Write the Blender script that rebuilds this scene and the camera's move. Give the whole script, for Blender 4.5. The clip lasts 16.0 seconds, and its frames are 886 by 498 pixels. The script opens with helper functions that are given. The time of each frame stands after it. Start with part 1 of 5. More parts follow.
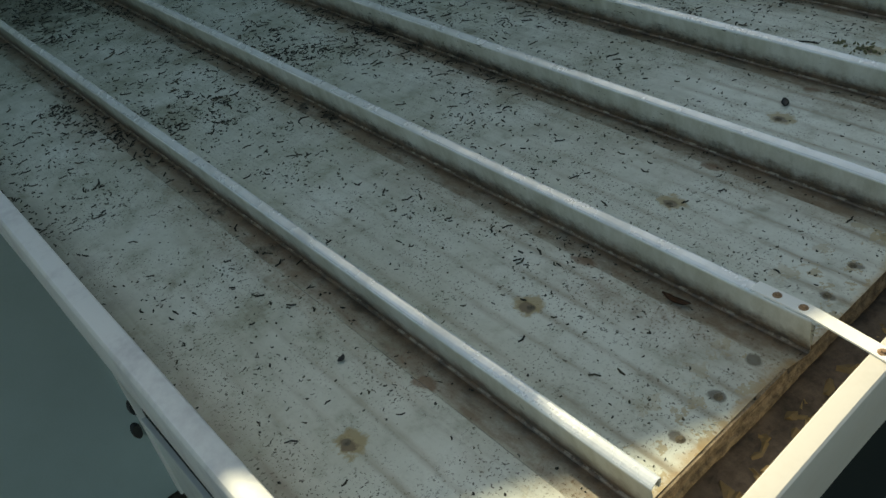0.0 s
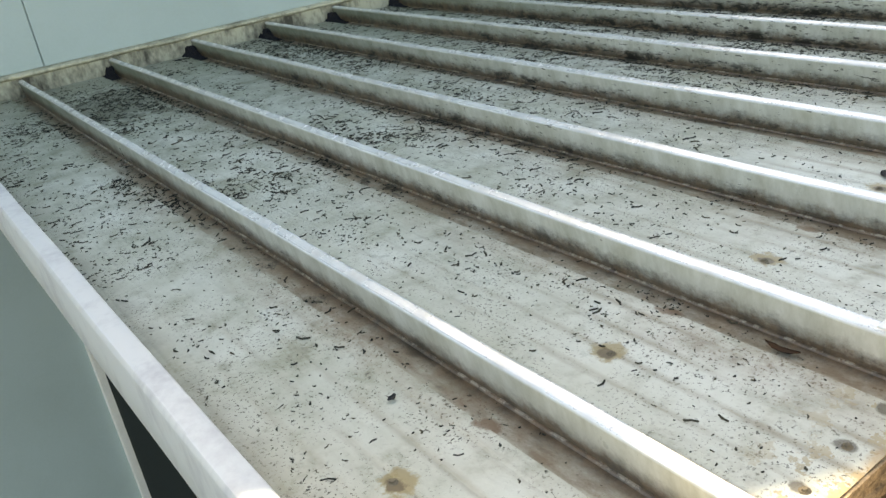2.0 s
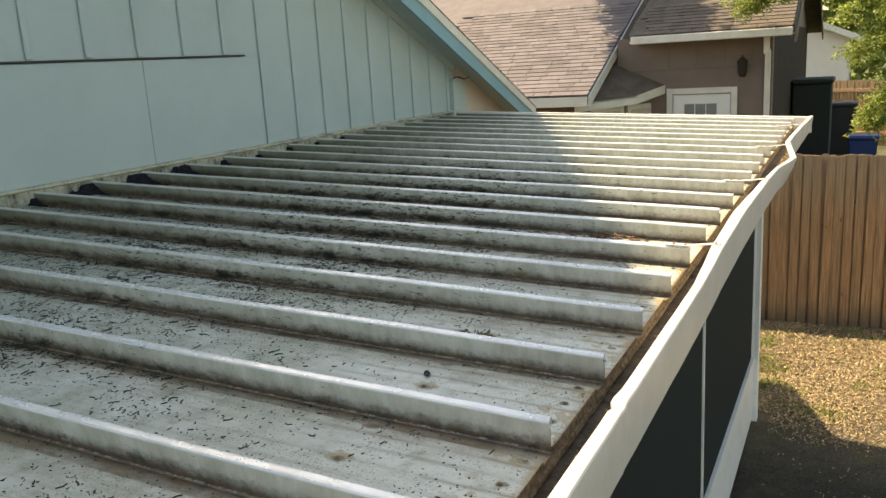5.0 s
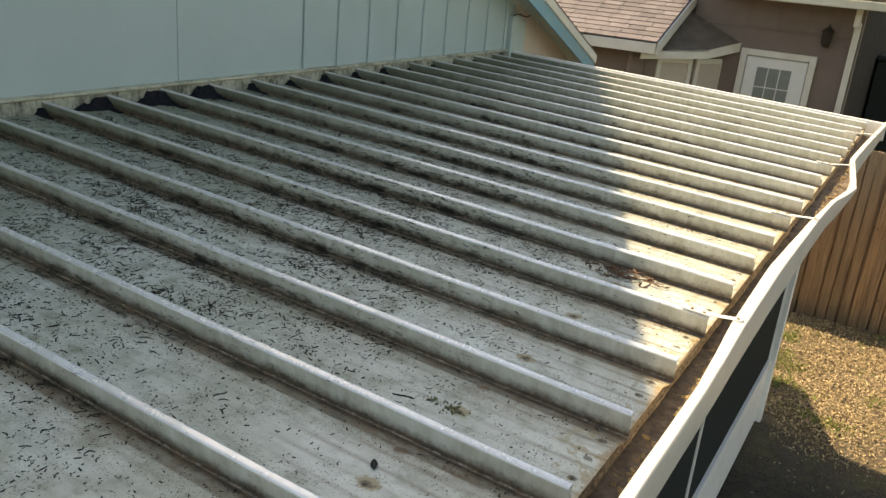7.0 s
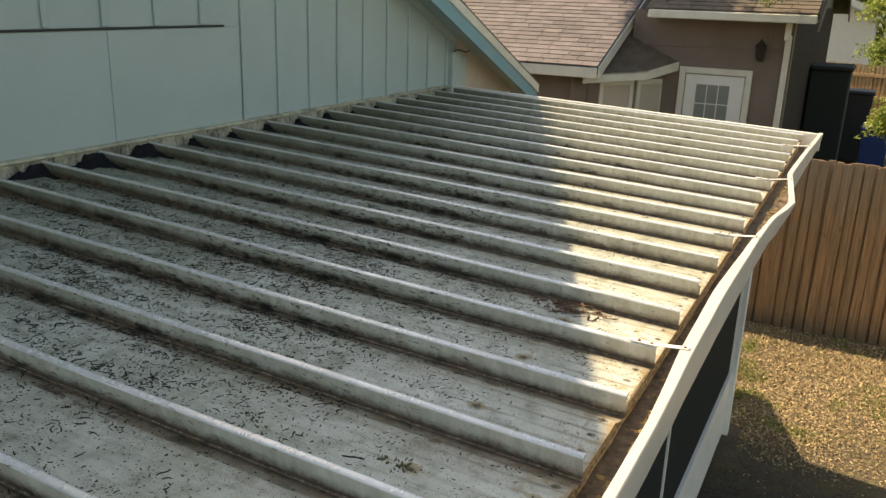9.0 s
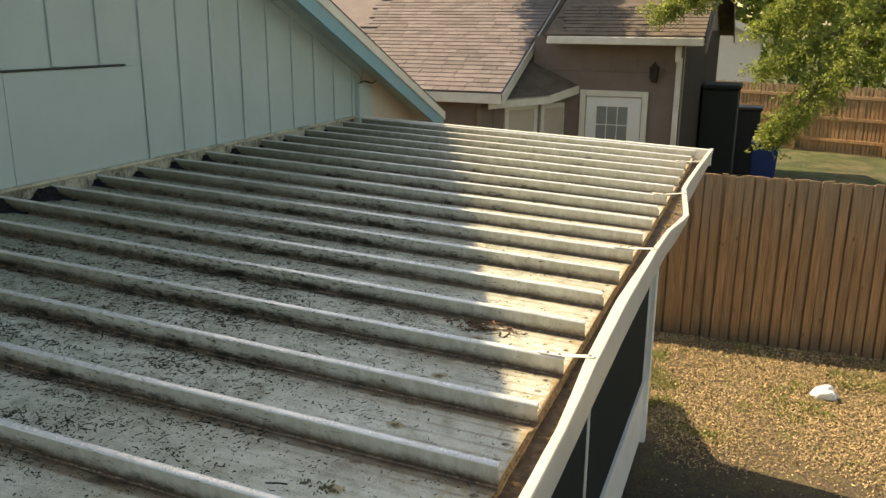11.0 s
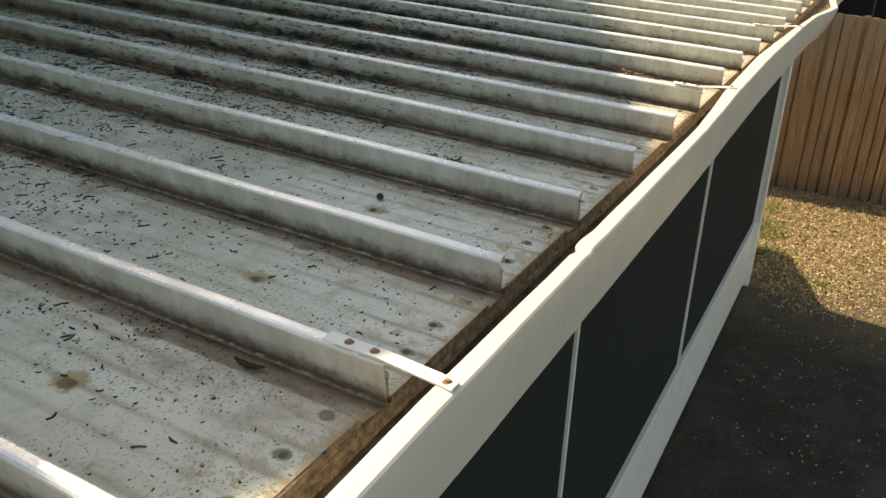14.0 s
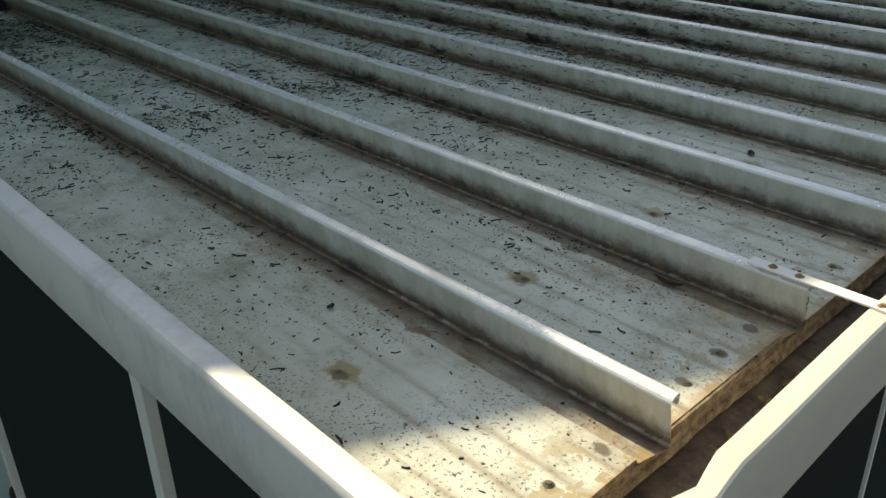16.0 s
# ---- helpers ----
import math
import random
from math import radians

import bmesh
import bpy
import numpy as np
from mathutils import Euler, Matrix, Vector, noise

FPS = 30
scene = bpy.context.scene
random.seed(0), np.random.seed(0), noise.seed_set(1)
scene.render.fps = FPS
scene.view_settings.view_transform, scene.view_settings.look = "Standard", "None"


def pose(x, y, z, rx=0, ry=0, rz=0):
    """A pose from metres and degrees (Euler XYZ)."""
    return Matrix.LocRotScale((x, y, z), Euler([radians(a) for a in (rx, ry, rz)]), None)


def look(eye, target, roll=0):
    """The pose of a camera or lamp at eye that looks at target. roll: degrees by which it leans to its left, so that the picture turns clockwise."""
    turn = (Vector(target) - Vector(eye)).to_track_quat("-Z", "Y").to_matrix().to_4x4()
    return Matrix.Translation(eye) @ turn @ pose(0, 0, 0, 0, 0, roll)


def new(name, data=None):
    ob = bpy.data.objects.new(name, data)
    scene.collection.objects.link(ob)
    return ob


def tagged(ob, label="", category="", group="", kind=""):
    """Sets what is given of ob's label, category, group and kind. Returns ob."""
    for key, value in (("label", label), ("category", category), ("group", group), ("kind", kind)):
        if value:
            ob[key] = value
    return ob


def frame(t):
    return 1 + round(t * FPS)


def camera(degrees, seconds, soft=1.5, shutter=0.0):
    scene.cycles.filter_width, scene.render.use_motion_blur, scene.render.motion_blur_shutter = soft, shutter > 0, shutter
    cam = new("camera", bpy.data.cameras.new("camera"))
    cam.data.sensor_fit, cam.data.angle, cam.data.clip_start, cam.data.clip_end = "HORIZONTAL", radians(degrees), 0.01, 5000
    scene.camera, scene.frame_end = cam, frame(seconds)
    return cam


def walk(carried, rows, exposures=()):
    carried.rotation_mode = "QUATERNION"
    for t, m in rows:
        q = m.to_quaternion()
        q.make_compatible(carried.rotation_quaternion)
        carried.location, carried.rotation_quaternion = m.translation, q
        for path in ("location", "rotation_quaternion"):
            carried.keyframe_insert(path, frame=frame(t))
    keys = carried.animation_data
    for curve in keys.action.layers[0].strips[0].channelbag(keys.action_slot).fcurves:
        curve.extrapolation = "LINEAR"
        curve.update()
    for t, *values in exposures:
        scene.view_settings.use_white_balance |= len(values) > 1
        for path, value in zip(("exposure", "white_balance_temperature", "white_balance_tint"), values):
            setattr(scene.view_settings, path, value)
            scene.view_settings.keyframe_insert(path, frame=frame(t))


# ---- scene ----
cam = camera(57.0, 16.0)
PATH = [
    (0, (-0.114, -0.321, 3.145), (0.808, 1.008, 1.969), -11.1),
    (0.5, (-0.111, -0.296, 3.162), (0.911, 1.077, 2.128), -8.1),
    (1, (-0.053, -0.239, 3.099), (1.008, 1.132, 2.101), -6.9),
    (1.5, (-0.062, -0.221, 3.034), (0.85, 1.321, 2.145), -9.7),
    (2, (-0.15, -0.285, 2.943), (0.852, 1.25, 2.143), -9.4),
    (2.5, (-0.249, -0.357, 2.94), (0.976, 0.994, 2.119), -5.1),
    (3, (-0.28, -0.379, 2.955), (1.183, 0.732, 2.165), -2.7),
    (3.5, (-0.271, -0.384, 2.994), (1.336, 0.628, 2.367), -2.4),
    (4, (-0.263, -0.386, 3.01), (1.409, 0.592, 2.514), -2.6),
    (4.5, (-0.251, -0.395, 3.022), (1.459, 0.535, 2.561), -2.7),
    (5, (-0.235, -0.411, 3.027), (1.5, 0.477, 2.579), -3.4),
    (5.2, (-0.224, -0.419, 3.03), (1.576, 0.354, 2.625), -4.0),
    (7.3, (0.09, -0.351, 3.32), (1.714, 0.592, 2.632), 5.8),
    (7.5, (0.093, -0.345, 3.332), (1.724, 0.606, 2.672), 5.4),
    (8, (0.112, -0.355, 3.331), (1.765, 0.589, 2.716), 4.2),
    (8.5, (0.126, -0.374, 3.32), (1.809, 0.518, 2.71), 3.1),
    (9, (0.11, -0.395, 3.328), (1.809, 0.474, 2.732), 1.9),
    (9.5, (0.108, -0.4, 3.329), (1.827, 0.445, 2.751), 1.2),
    (10, (0.108, -0.412, 3.333), (1.874, 0.356, 2.793), 0.6),
    (10.2, (0.091, -0.43, 3.345), (1.879, 0.292, 2.815), -0.1),
    (12.3, (0.035, -0.447, 3.296), (1.832, 0.214, 2.719), 1.8),
    (12.5, (0.037, -0.446, 3.278), (1.814, 0.218, 2.645), 3.1),
    (13, (0.06, -0.432, 3.23), (1.773, 0.299, 2.5), 4.2),
    (13.5, (0.084, -0.392, 3.085), (1.739, 0.432, 2.322), 3.3),
    (14, (-0.035, -0.406, 2.932), (1.576, 0.449, 2.113), 1.6),
    (14.5, (-0.158, -0.404, 2.92), (1.393, 0.436, 1.977), 0.7),
    (15, (-0.23, -0.393, 2.877), (1.15, 0.554, 1.782), 0.2),
    (15.5, (-0.256, -0.359, 2.871), (0.946, 0.831, 1.802), -0.8),
    (16, (-0.296, -0.324, 2.926), (0.942, 0.991, 2.067), -1.5),
]

EXPOSURES = [(t, stops + 0.11, kelvin, tint) for t, stops, kelvin, tint in ((0.0, 0.26, 8750, -5), (0.5, 0.55, 9100, -3), (1.0, 1.31, 9300, 4), (1.5, 1.85, 10000, 6), (2.0, 1.94, 10000, 8), (2.5, 1.45, 10000, 10), (3.0, 0.85, 10200, 11), (3.5, 0.75, 10400, 11), (4.0, 0.94, 10200, 10), (5.0, 1.3, 10000, 8), (7.5, 1.05, 10000, 9), (9.0, 0.88, 10300, 9), (12.5, 0.9, 10900, 9), (13.5, 0.9, 10500, 9), (14.5, 0.9, 9900, 8), (15.5, 0.5, 9050, 5), (16.0, 0.5, 8900, 3))]
walk(cam, [(t, look(eye, target, roll)) for t, eye, target, roll in PATH], EXPOSURES)

# ---- sky and sun ----
SUN_WAY = Vector((-0.213, -1.012, -1.0)).normalized()
world = bpy.data.worlds.new("sky")
scene.world = world
world.use_nodes = True
wn, wl = world.node_tree.nodes, world.node_tree.links
sky = wn.new("ShaderNodeTexSky")
sky.sky_type = "NISHITA"
sky.sun_disc = False
sky.sun_elevation = math.asin(-SUN_WAY.z)
sky.sun_rotation = math.atan2(-SUN_WAY.x, -SUN_WAY.y)
sky.air_density, sky.dust_density, sky.ozone_density = 1.0, 1.2, 1.0
wl.new(sky.outputs[0], wn["Background"].inputs[0])
wn["Background"].inputs[1].default_value = 0.13
sun = new("sun", bpy.data.lights.new("sun", "SUN"))
sun.data.energy, sun.data.angle, sun.data.color = 4.5, radians(0.55), (1.0, 0.935, 0.85)
sun.matrix_world = Matrix.Translation((0, 20, 25)) @ SUN_WAY.to_track_quat("-Z", "Y").to_matrix().to_4x4()

# ---- materials ----
def graph(name):
    m = bpy.data.materials.new(name)
    m.use_nodes = True
    return m, m.node_tree.nodes, m.node_tree.links, m.node_tree.nodes["Principled BSDF"]


def node(nodes, kind, **values):
    n = nodes.new(kind)
    for key, value in values.items():
        n.inputs[key.replace("_", " ")].default_value = value
    return n


def maths(nodes, links, op, a, b=None, c=None):
    n = nodes.new("ShaderNodeMath")
    n.operation = op
    for i, v in enumerate((a, b, c)):
        if v is None:
            continue
        if isinstance(v, (int, float)):
            n.inputs[i].default_value = v
        else:
            links.new(v, n.inputs[i])
    return n.outputs[0]


def ramp(nodes, links, source, low, high):
    n = nodes.new("ShaderNodeMapRange")
    n.inputs["From Min"].default_value, n.inputs["From Max"].default_value = low, high
    links.new(source, n.inputs["Value"])
    return n.outputs["Result"]


def mix(nodes, links, factor, a, b):
    n = nodes.new("ShaderNodeMix")
    n.data_type = "RGBA"
    if isinstance(factor, (int, float)):
        n.inputs[0].default_value = factor
    else:
        links.new(factor, n.inputs[0])
    for slot, v in ((6, a), (7, b)):
        if isinstance(v, tuple):
            n.inputs[slot].default_value = (*v, 1)
        else:
            links.new(v, n.inputs[slot])
    return n.outputs[2]


def world_coords(nodes, links, scale=(1, 1, 1)):
    ge = nodes.new("ShaderNodeNewGeometry")
    mp = nodes.new("ShaderNodeMapping")
    mp.inputs["Scale"].default_value = scale
    links.new(ge.outputs["Position"], mp.inputs["Vector"])
    return mp.outputs["Vector"]


def noise_of(nodes, links, vector, scale, detail=4.0, rough=0.6):
    n = node(nodes, "ShaderNodeTexNoise", Scale=scale, Detail=detail, Roughness=rough)
    links.new(vector, n.inputs["Vector"])
    return n.outputs["Fac"]


def bump(nodes, links, shader, height, strength, distance):
    b = node(nodes, "ShaderNodeBump", Strength=strength, Distance=distance)
    links.new(height, b.inputs["Height"])
    links.new(b.outputs[0], shader.inputs["Normal"])


def surface(name, colour, dirt, rough=0.6, fine=60.0, coarse=4.0, amount=0.6, relief=0.15, metal=0.0, vary=0.0, stretch=(1, 1, 1), low=0.42, high=0.72, island=0.0, pale_to=(0.16, 0.14, 0.10), curve=4.0):
    """A worn surface: base colour, stains of a second colour at two sizes, fine relief."""
    m, n, l, p = graph(name)
    v = world_coords(n, l, stretch)
    big = noise_of(n, l, v, coarse, 5.0, 0.62)
    small = noise_of(n, l, v, fine, 3.0, 0.6)
    f = ramp(n, l, maths(n, l, "ADD", maths(n, l, "MULTIPLY", big, 0.7), maths(n, l, "MULTIPLY", small, 0.3)), low, high)
    col = mix(n, l, maths(n, l, "MULTIPLY", f, amount), colour, dirt)
    if vary:
        info = n.new("ShaderNodeObjectInfo")
        hs = node(n, "ShaderNodeHueSaturation")
        l.new(maths(n, l, "MULTIPLY_ADD", info.outputs["Random"], 2 * vary, 1 - vary), hs.inputs["Value"])
        l.new(col, hs.inputs["Color"])
        col = hs.outputs[0]
    if island:
        each = n.new("ShaderNodeNewGeometry").outputs["Random Per Island"]
        pale = maths(n, l, "POWER", each, curve)
        col = mix(n, l, maths(n, l, "MULTIPLY", pale, island), col, pale_to)
    l.new(col, p.inputs["Base Color"])
    p.inputs["Metallic"].default_value = metal
    l.new(maths(n, l, "MULTIPLY_ADD", big, 0.25, rough - 0.12), p.inputs["Roughness"])
    bump(n, l, p, small, relief, 0.004)
    return m


WHITE = surface("white_painted_metal", (0.78, 0.77, 0.74), (0.42, 0.38, 0.32), 0.42, 90, 6, 0.45, 0.05, low=0.5, high=0.8)
GUTTER = surface("chalky_gutter_paint", (0.61, 0.578, 0.53), (0.47, 0.43, 0.375), 0.4, 80, 5, 0.5, 0.05)
DUSTY = surface("dusty_white_metal", (0.67, 0.675, 0.67), (0.44, 0.43, 0.45), 0.45, 70, 9, 0.6, 0.05, stretch=(1, 1, 0.6), low=0.48, high=0.64)
SIDING = surface("pale_blue_paint", (0.375, 0.465, 0.47), (0.32, 0.395, 0.385), 0.6, 120, 3, 0.6, 0.1)
CREAM = surface("aged_cream_paint", (0.48, 0.465, 0.36), (0.09, 0.09, 0.06), 0.65, 70, 9, 0.85, 0.2, low=0.46, high=0.68)
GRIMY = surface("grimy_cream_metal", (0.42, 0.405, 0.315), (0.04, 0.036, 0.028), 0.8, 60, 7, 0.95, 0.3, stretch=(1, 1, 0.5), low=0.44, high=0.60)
BLUE = surface("faded_blue_paint", (0.16, 0.34, 0.42), (0.27, 0.38, 0.4), 0.6, 60, 8, 0.7, 0.1)
TAN = surface("beige_paint", (0.50, 0.44, 0.385), (0.42, 0.365, 0.31), 0.7, 60, 5, 0.6, 0.1)
EDGE = surface("dirty_brown_edge", (0.34, 0.26, 0.17), (0.10, 0.072, 0.046), 0.92, 420, 80, 0.9, 0.7, stretch=(0.9, 1, 1.1), low=0.40, high=0.60)
TROUGH = surface("wet_brown_dirt", (0.15, 0.108, 0.075), (0.045, 0.033, 0.023), 0.75, 90, 26, 0.95, 0.8, low=0.40, high=0.62)
RUST = surface("rusty_steel", (0.29, 0.175, 0.10), (0.12, 0.07, 0.045), 0.8, 300, 80, 0.8, 0.4)
DARK_SCREW = surface("corroded_screw", (0.17, 0.14, 0.095), (0.06, 0.05, 0.035), 0.85, 300, 90, 0.8, 0.4)
SCREEN = surface("dark_screen_cloth", (0.0145, 0.020, 0.0195), (0.021, 0.027, 0.026), 0.95, 400, 3, 0.7, 0.1)
SCREEN.node_tree.nodes["Principled BSDF"].inputs["Specular IOR Level"].default_value = 0.2
LITTER = surface("black_plant_bits", (0.015, 0.016, 0.012), (0.035, 0.032, 0.022), 0.9, 500, 30, 0.8, 0.1, island=0.6, pale_to=(0.13, 0.115, 0.075))
WET_LEAF = surface("soggy_leaves", (0.20, 0.135, 0.06), (0.05, 0.032, 0.018), 0.7, 60, 25, 0.8, 0.2, island=0.7, pale_to=(0.42, 0.29, 0.12), curve=2.5)
MOSS = surface("olive_moss", (0.17, 0.165, 0.09), (0.09, 0.085, 0.045), 0.95, 300, 60, 0.7, 0.4)
DARK_LEAF = surface("dark_wet_leaf", (0.045, 0.048, 0.052), (0.02, 0.02, 0.02), 0.6, 80, 30, 0.7, 0.2)
DEAD_LEAF = surface("dead_leaves", (0.13, 0.068, 0.038), (0.05, 0.028, 0.018), 0.85, 60, 25, 0.8, 0.2)
SHINGLE = surface("red_brown_shingle", (0.15, 0.130, 0.137), (0.105, 0.090, 0.094), 0.92, 220, 5, 0.8, 0.5, vary=0.22)
DARK_SHINGLE = surface("dark_shingle", (0.125, 0.099, 0.081), (0.055, 0.043, 0.034), 0.92, 220, 6, 0.8, 0.5, vary=0.16)
BROWN_WALL = surface("brown_painted_siding", (0.20, 0.155, 0.135), (0.155, 0.12, 0.105), 0.75, 90, 2.5, 0.7, 0.15)
OFFWHITE = surface("offwhite_trim", (0.68, 0.66, 0.6), (0.45, 0.42, 0.36), 0.6, 70, 6, 0.5, 0.1)
DOORPAINT = surface("white_door_paint", (0.74, 0.75, 0.74), (0.6, 0.6, 0.58), 0.5, 70, 6, 0.4, 0.05)


def cedar_material():
    """Weathered cedar: each board its own tone, long grain, knots, dark splash marks near the soil."""
    m, n, l, p = graph("weathered_cedar")
    info = n.new("ShaderNodeObjectInfo")
    w = world_coords(n, l)
    grain = noise_of(n, l, world_coords(n, l, (1, 1, 0.035)), 75, 5, 0.65)
    broad = noise_of(n, l, world_coords(n, l, (1, 1, 0.3)), 5, 5, 0.65)
    tone = mix(n, l, info.outputs["Random"], (0.53, 0.29, 0.145), (0.37, 0.225, 0.125))
    col = mix(n, l, ramp(n, l, grain, 0.34, 0.66), tone, (0.20, 0.115, 0.06))
    sep = n.new("ShaderNodeSeparateXYZ")
    l.new(w, sep.inputs[0])
    grey = ramp(n, l, maths(n, l, "ADD", sep.outputs[2], maths(n, l, "MULTIPLY", broad, 1.2)), 1.7, 2.5)
    col = mix(n, l, maths(n, l, "MULTIPLY", grey, 0.55), col, (0.28, 0.235, 0.17))
    vor = node(n, "ShaderNodeTexVoronoi", Scale=7.0)
    l.new(world_coords(n, l, (1, 1.6, 0.55)), vor.inputs["Vector"])
    col = mix(n, l, maths(n, l, "MULTIPLY", ramp(n, l, vor.outputs["Distance"], 0.12, 0.06), 0.8), col, (0.06, 0.032, 0.018))
    splash = ramp(n, l, maths(n, l, "ADD", sep.outputs[2], maths(n, l, "MULTIPLY", broad, 0.5)), 0.5, 0.28)
    col = mix(n, l, maths(n, l, "MULTIPLY", splash, 0.7), col, (0.10, 0.075, 0.05))
    col = mix(n, l, maths(n, l, "MULTIPLY", ramp(n, l, broad, 0.5, 0.72), 0.5), col, (0.17, 0.095, 0.05))
    l.new(col, p.inputs["Base Color"])
    p.inputs["Roughness"].default_value = 0.88
    bump(n, l, p, grain, 0.5, 0.004)
    return m


PICKET = cedar_material()
BLACK_PLASTIC = surface("black_plastic", (0.02, 0.021, 0.022), (0.04, 0.04, 0.04), 0.5, 50, 5, 0.6, 0.1)
BLUE_PLASTIC = surface("blue_plastic", (0.015, 0.05, 0.2), (0.02, 0.06, 0.18), 0.45, 50, 5, 0.6, 0.1)
PALE_STUCCO = surface("pale_stucco", (0.7, 0.64, 0.6), (0.6, 0.54, 0.5), 0.85, 60, 3, 0.5, 0.2)
BARK = surface("bark", (0.13, 0.1, 0.075), (0.05, 0.04, 0.03), 0.9, 60, 10, 0.8, 0.8)
CONCRETE = surface("concrete", (0.35, 0.34, 0.32), (0.16, 0.15, 0.13), 0.85, 90, 4, 0.8, 0.3)
DARK_GREEN = surface("dark_green_plastic", (0.016, 0.024, 0.021), (0.026, 0.03, 0.027), 0.85, 50, 3, 0.7, 0.1)
# brown darkened to carry the side wall's shade; also the lantern's dark metal
DIM = surface("shaded_brown_and_lantern", (0.05, 0.039, 0.033), (0.032, 0.026, 0.022), 0.8, 60, 5, 0.5, 0.1)
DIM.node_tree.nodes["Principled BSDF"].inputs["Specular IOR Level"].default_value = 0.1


def panel_material():
    """Chalky white aluminium: grey film, brown grime caught along the rib's foot, rust rings round the screws."""
    m, n, l, p = graph("weathered_white_aluminium")
    w = world_coords(n, l)
    tc = n.new("ShaderNodeTexCoord")
    sep = n.new("ShaderNodeSeparateXYZ")
    l.new(tc.outputs["Object"], sep.inputs[0])
    x, y, tall = sep.outputs
    z = maths(n, l, "MULTIPLY_ADD", y, -0.040, tall)
    big = noise_of(n, l, w, 3.2, 5, 0.65)
    mid = noise_of(n, l, w, 14, 5, 0.65)
    fine = noise_of(n, l, w, 150, 3, 0.6)
    streak = noise_of(n, l, world_coords(n, l, (1, 0.12, 1)), 38, 4, 0.6)
    film = ramp(n, l, maths(n, l, "ADD", maths(n, l, "MULTIPLY", big, 0.6), maths(n, l, "MULTIPLY", mid, 0.4)), 0.36, 0.66)
    aged = ramp(n, l, maths(n, l, "ADD", y, maths(n, l, "MULTIPLY", big, 0.5)), 0.2, 1.0)
    film = maths(n, l, "MULTIPLY", film, maths(n, l, "MULTIPLY_ADD", aged, 0.6, 0.4))
    col = mix(n, l, film, (0.62, 0.643, 0.582), (0.335, 0.352, 0.272))
    # greenish-brown patches and fine specks
    patch = ramp(n, l, mid, 0.54, 0.70)
    scuff = ramp(n, l, noise_of(n, l, world_coords(n, l, (1, 0.4, 1)), 46, 7, 0.75), 0.50, 0.66)
    col = mix(n, l, maths(n, l, "MULTIPLY", maths(n, l, "MULTIPLY_ADD", patch, 0.6, 0.12), scuff), col, (0.15, 0.14, 0.085))
    col = mix(n, l, maths(n, l, "MULTIPLY", patch, 0.35), col, (0.19, 0.18, 0.115))
    specks = ramp(n, l, noise_of(n, l, w, 240, 4, 0.65), 0.585, 0.61)
    many = ramp(n, l, noise_of(n, l, w, 9, 6, 0.7), 0.40, 0.56)
    col = mix(n, l, maths(n, l, "MULTIPLY", maths(n, l, "MULTIPLY", specks, many), 0.9), col, (0.035, 0.032, 0.022))
    algae = ramp(n, l, maths(n, l, "ADD", y, maths(n, l, "MULTIPLY", maths(n, l, "SUBTRACT", mid, 0.5), 1.8)), 1.15, 2.55)
    col = mix(n, l, maths(n, l, "MULTIPLY", algae, 0.68), col, (0.13, 0.145, 0.095))
    sepw = n.new("ShaderNodeSeparateXYZ")
    l.new(w, sepw.inputs[0])
    mx = maths(n, l, "MULTIPLY", maths(n, l, "SUBTRACT", sepw.outputs[0], 0.44), 3.0)
    my = maths(n, l, "MULTIPLY", maths(n, l, "SUBTRACT", sepw.outputs[1], 2.25), 1.9)
    moss = maths(n, l, "SQRT", maths(n, l, "ADD", maths(n, l, "MULTIPLY", mx, mx), maths(n, l, "MULTIPLY", my, my)))
    moss = ramp(n, l, maths(n, l, "ADD", moss, maths(n, l, "MULTIPLY", maths(n, l, "SUBTRACT", noise_of(n, l, w, 20, 7, 0.75), 0.5), 2.0)), 0.6, 0.25)
    col = mix(n, l, maths(n, l, "MULTIPLY", moss, 0.85), col, (0.05, 0.052, 0.03))
    # dirt in the pressed grooves, strongest towards the eave
    saw = maths(n, l, "ABSOLUTE", maths(n, l, "SUBTRACT", maths(n, l, "FRACT", maths(n, l, "ADD", maths(n, l, "DIVIDE", x, 0.045), 0.5)), 0.5))
    groove = maths(n, l, "MULTIPLY", ramp(n, l, maths(n, l, "ADD", saw, maths(n, l, "MULTIPLY", maths(n, l, "SUBTRACT", noise_of(n, l, w, 45, 4, 0.7), 0.5), 0.16)), 0.20, 0.03), maths(n, l, "MULTIPLY", ramp(n, l, x, 0.243, 0.236), ramp(n, l, x, 0.03, 0.036)))
    groove = maths(n, l, "MULTIPLY", groove, maths(n, l, "MULTIPLY", ramp(n, l, maths(n, l, "ADD", y, maths(n, l, "MULTIPLY", big, 1.2)), 1.5, 0.5), ramp(n, l, streak, 0.37, 0.55)))
    col = mix(n, l, maths(n, l, "MULTIPLY", groove, 0.75), col, (0.21, 0.16, 0.095))
    # the rib: cleaner rounded top, sky sheen in its colour, grey face with streaks
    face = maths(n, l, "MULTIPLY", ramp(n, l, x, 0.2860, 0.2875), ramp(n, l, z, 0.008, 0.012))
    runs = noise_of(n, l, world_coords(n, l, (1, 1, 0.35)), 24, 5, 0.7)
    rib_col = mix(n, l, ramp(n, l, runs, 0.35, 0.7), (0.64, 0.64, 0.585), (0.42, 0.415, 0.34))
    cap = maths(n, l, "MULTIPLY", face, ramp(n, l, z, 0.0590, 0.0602))
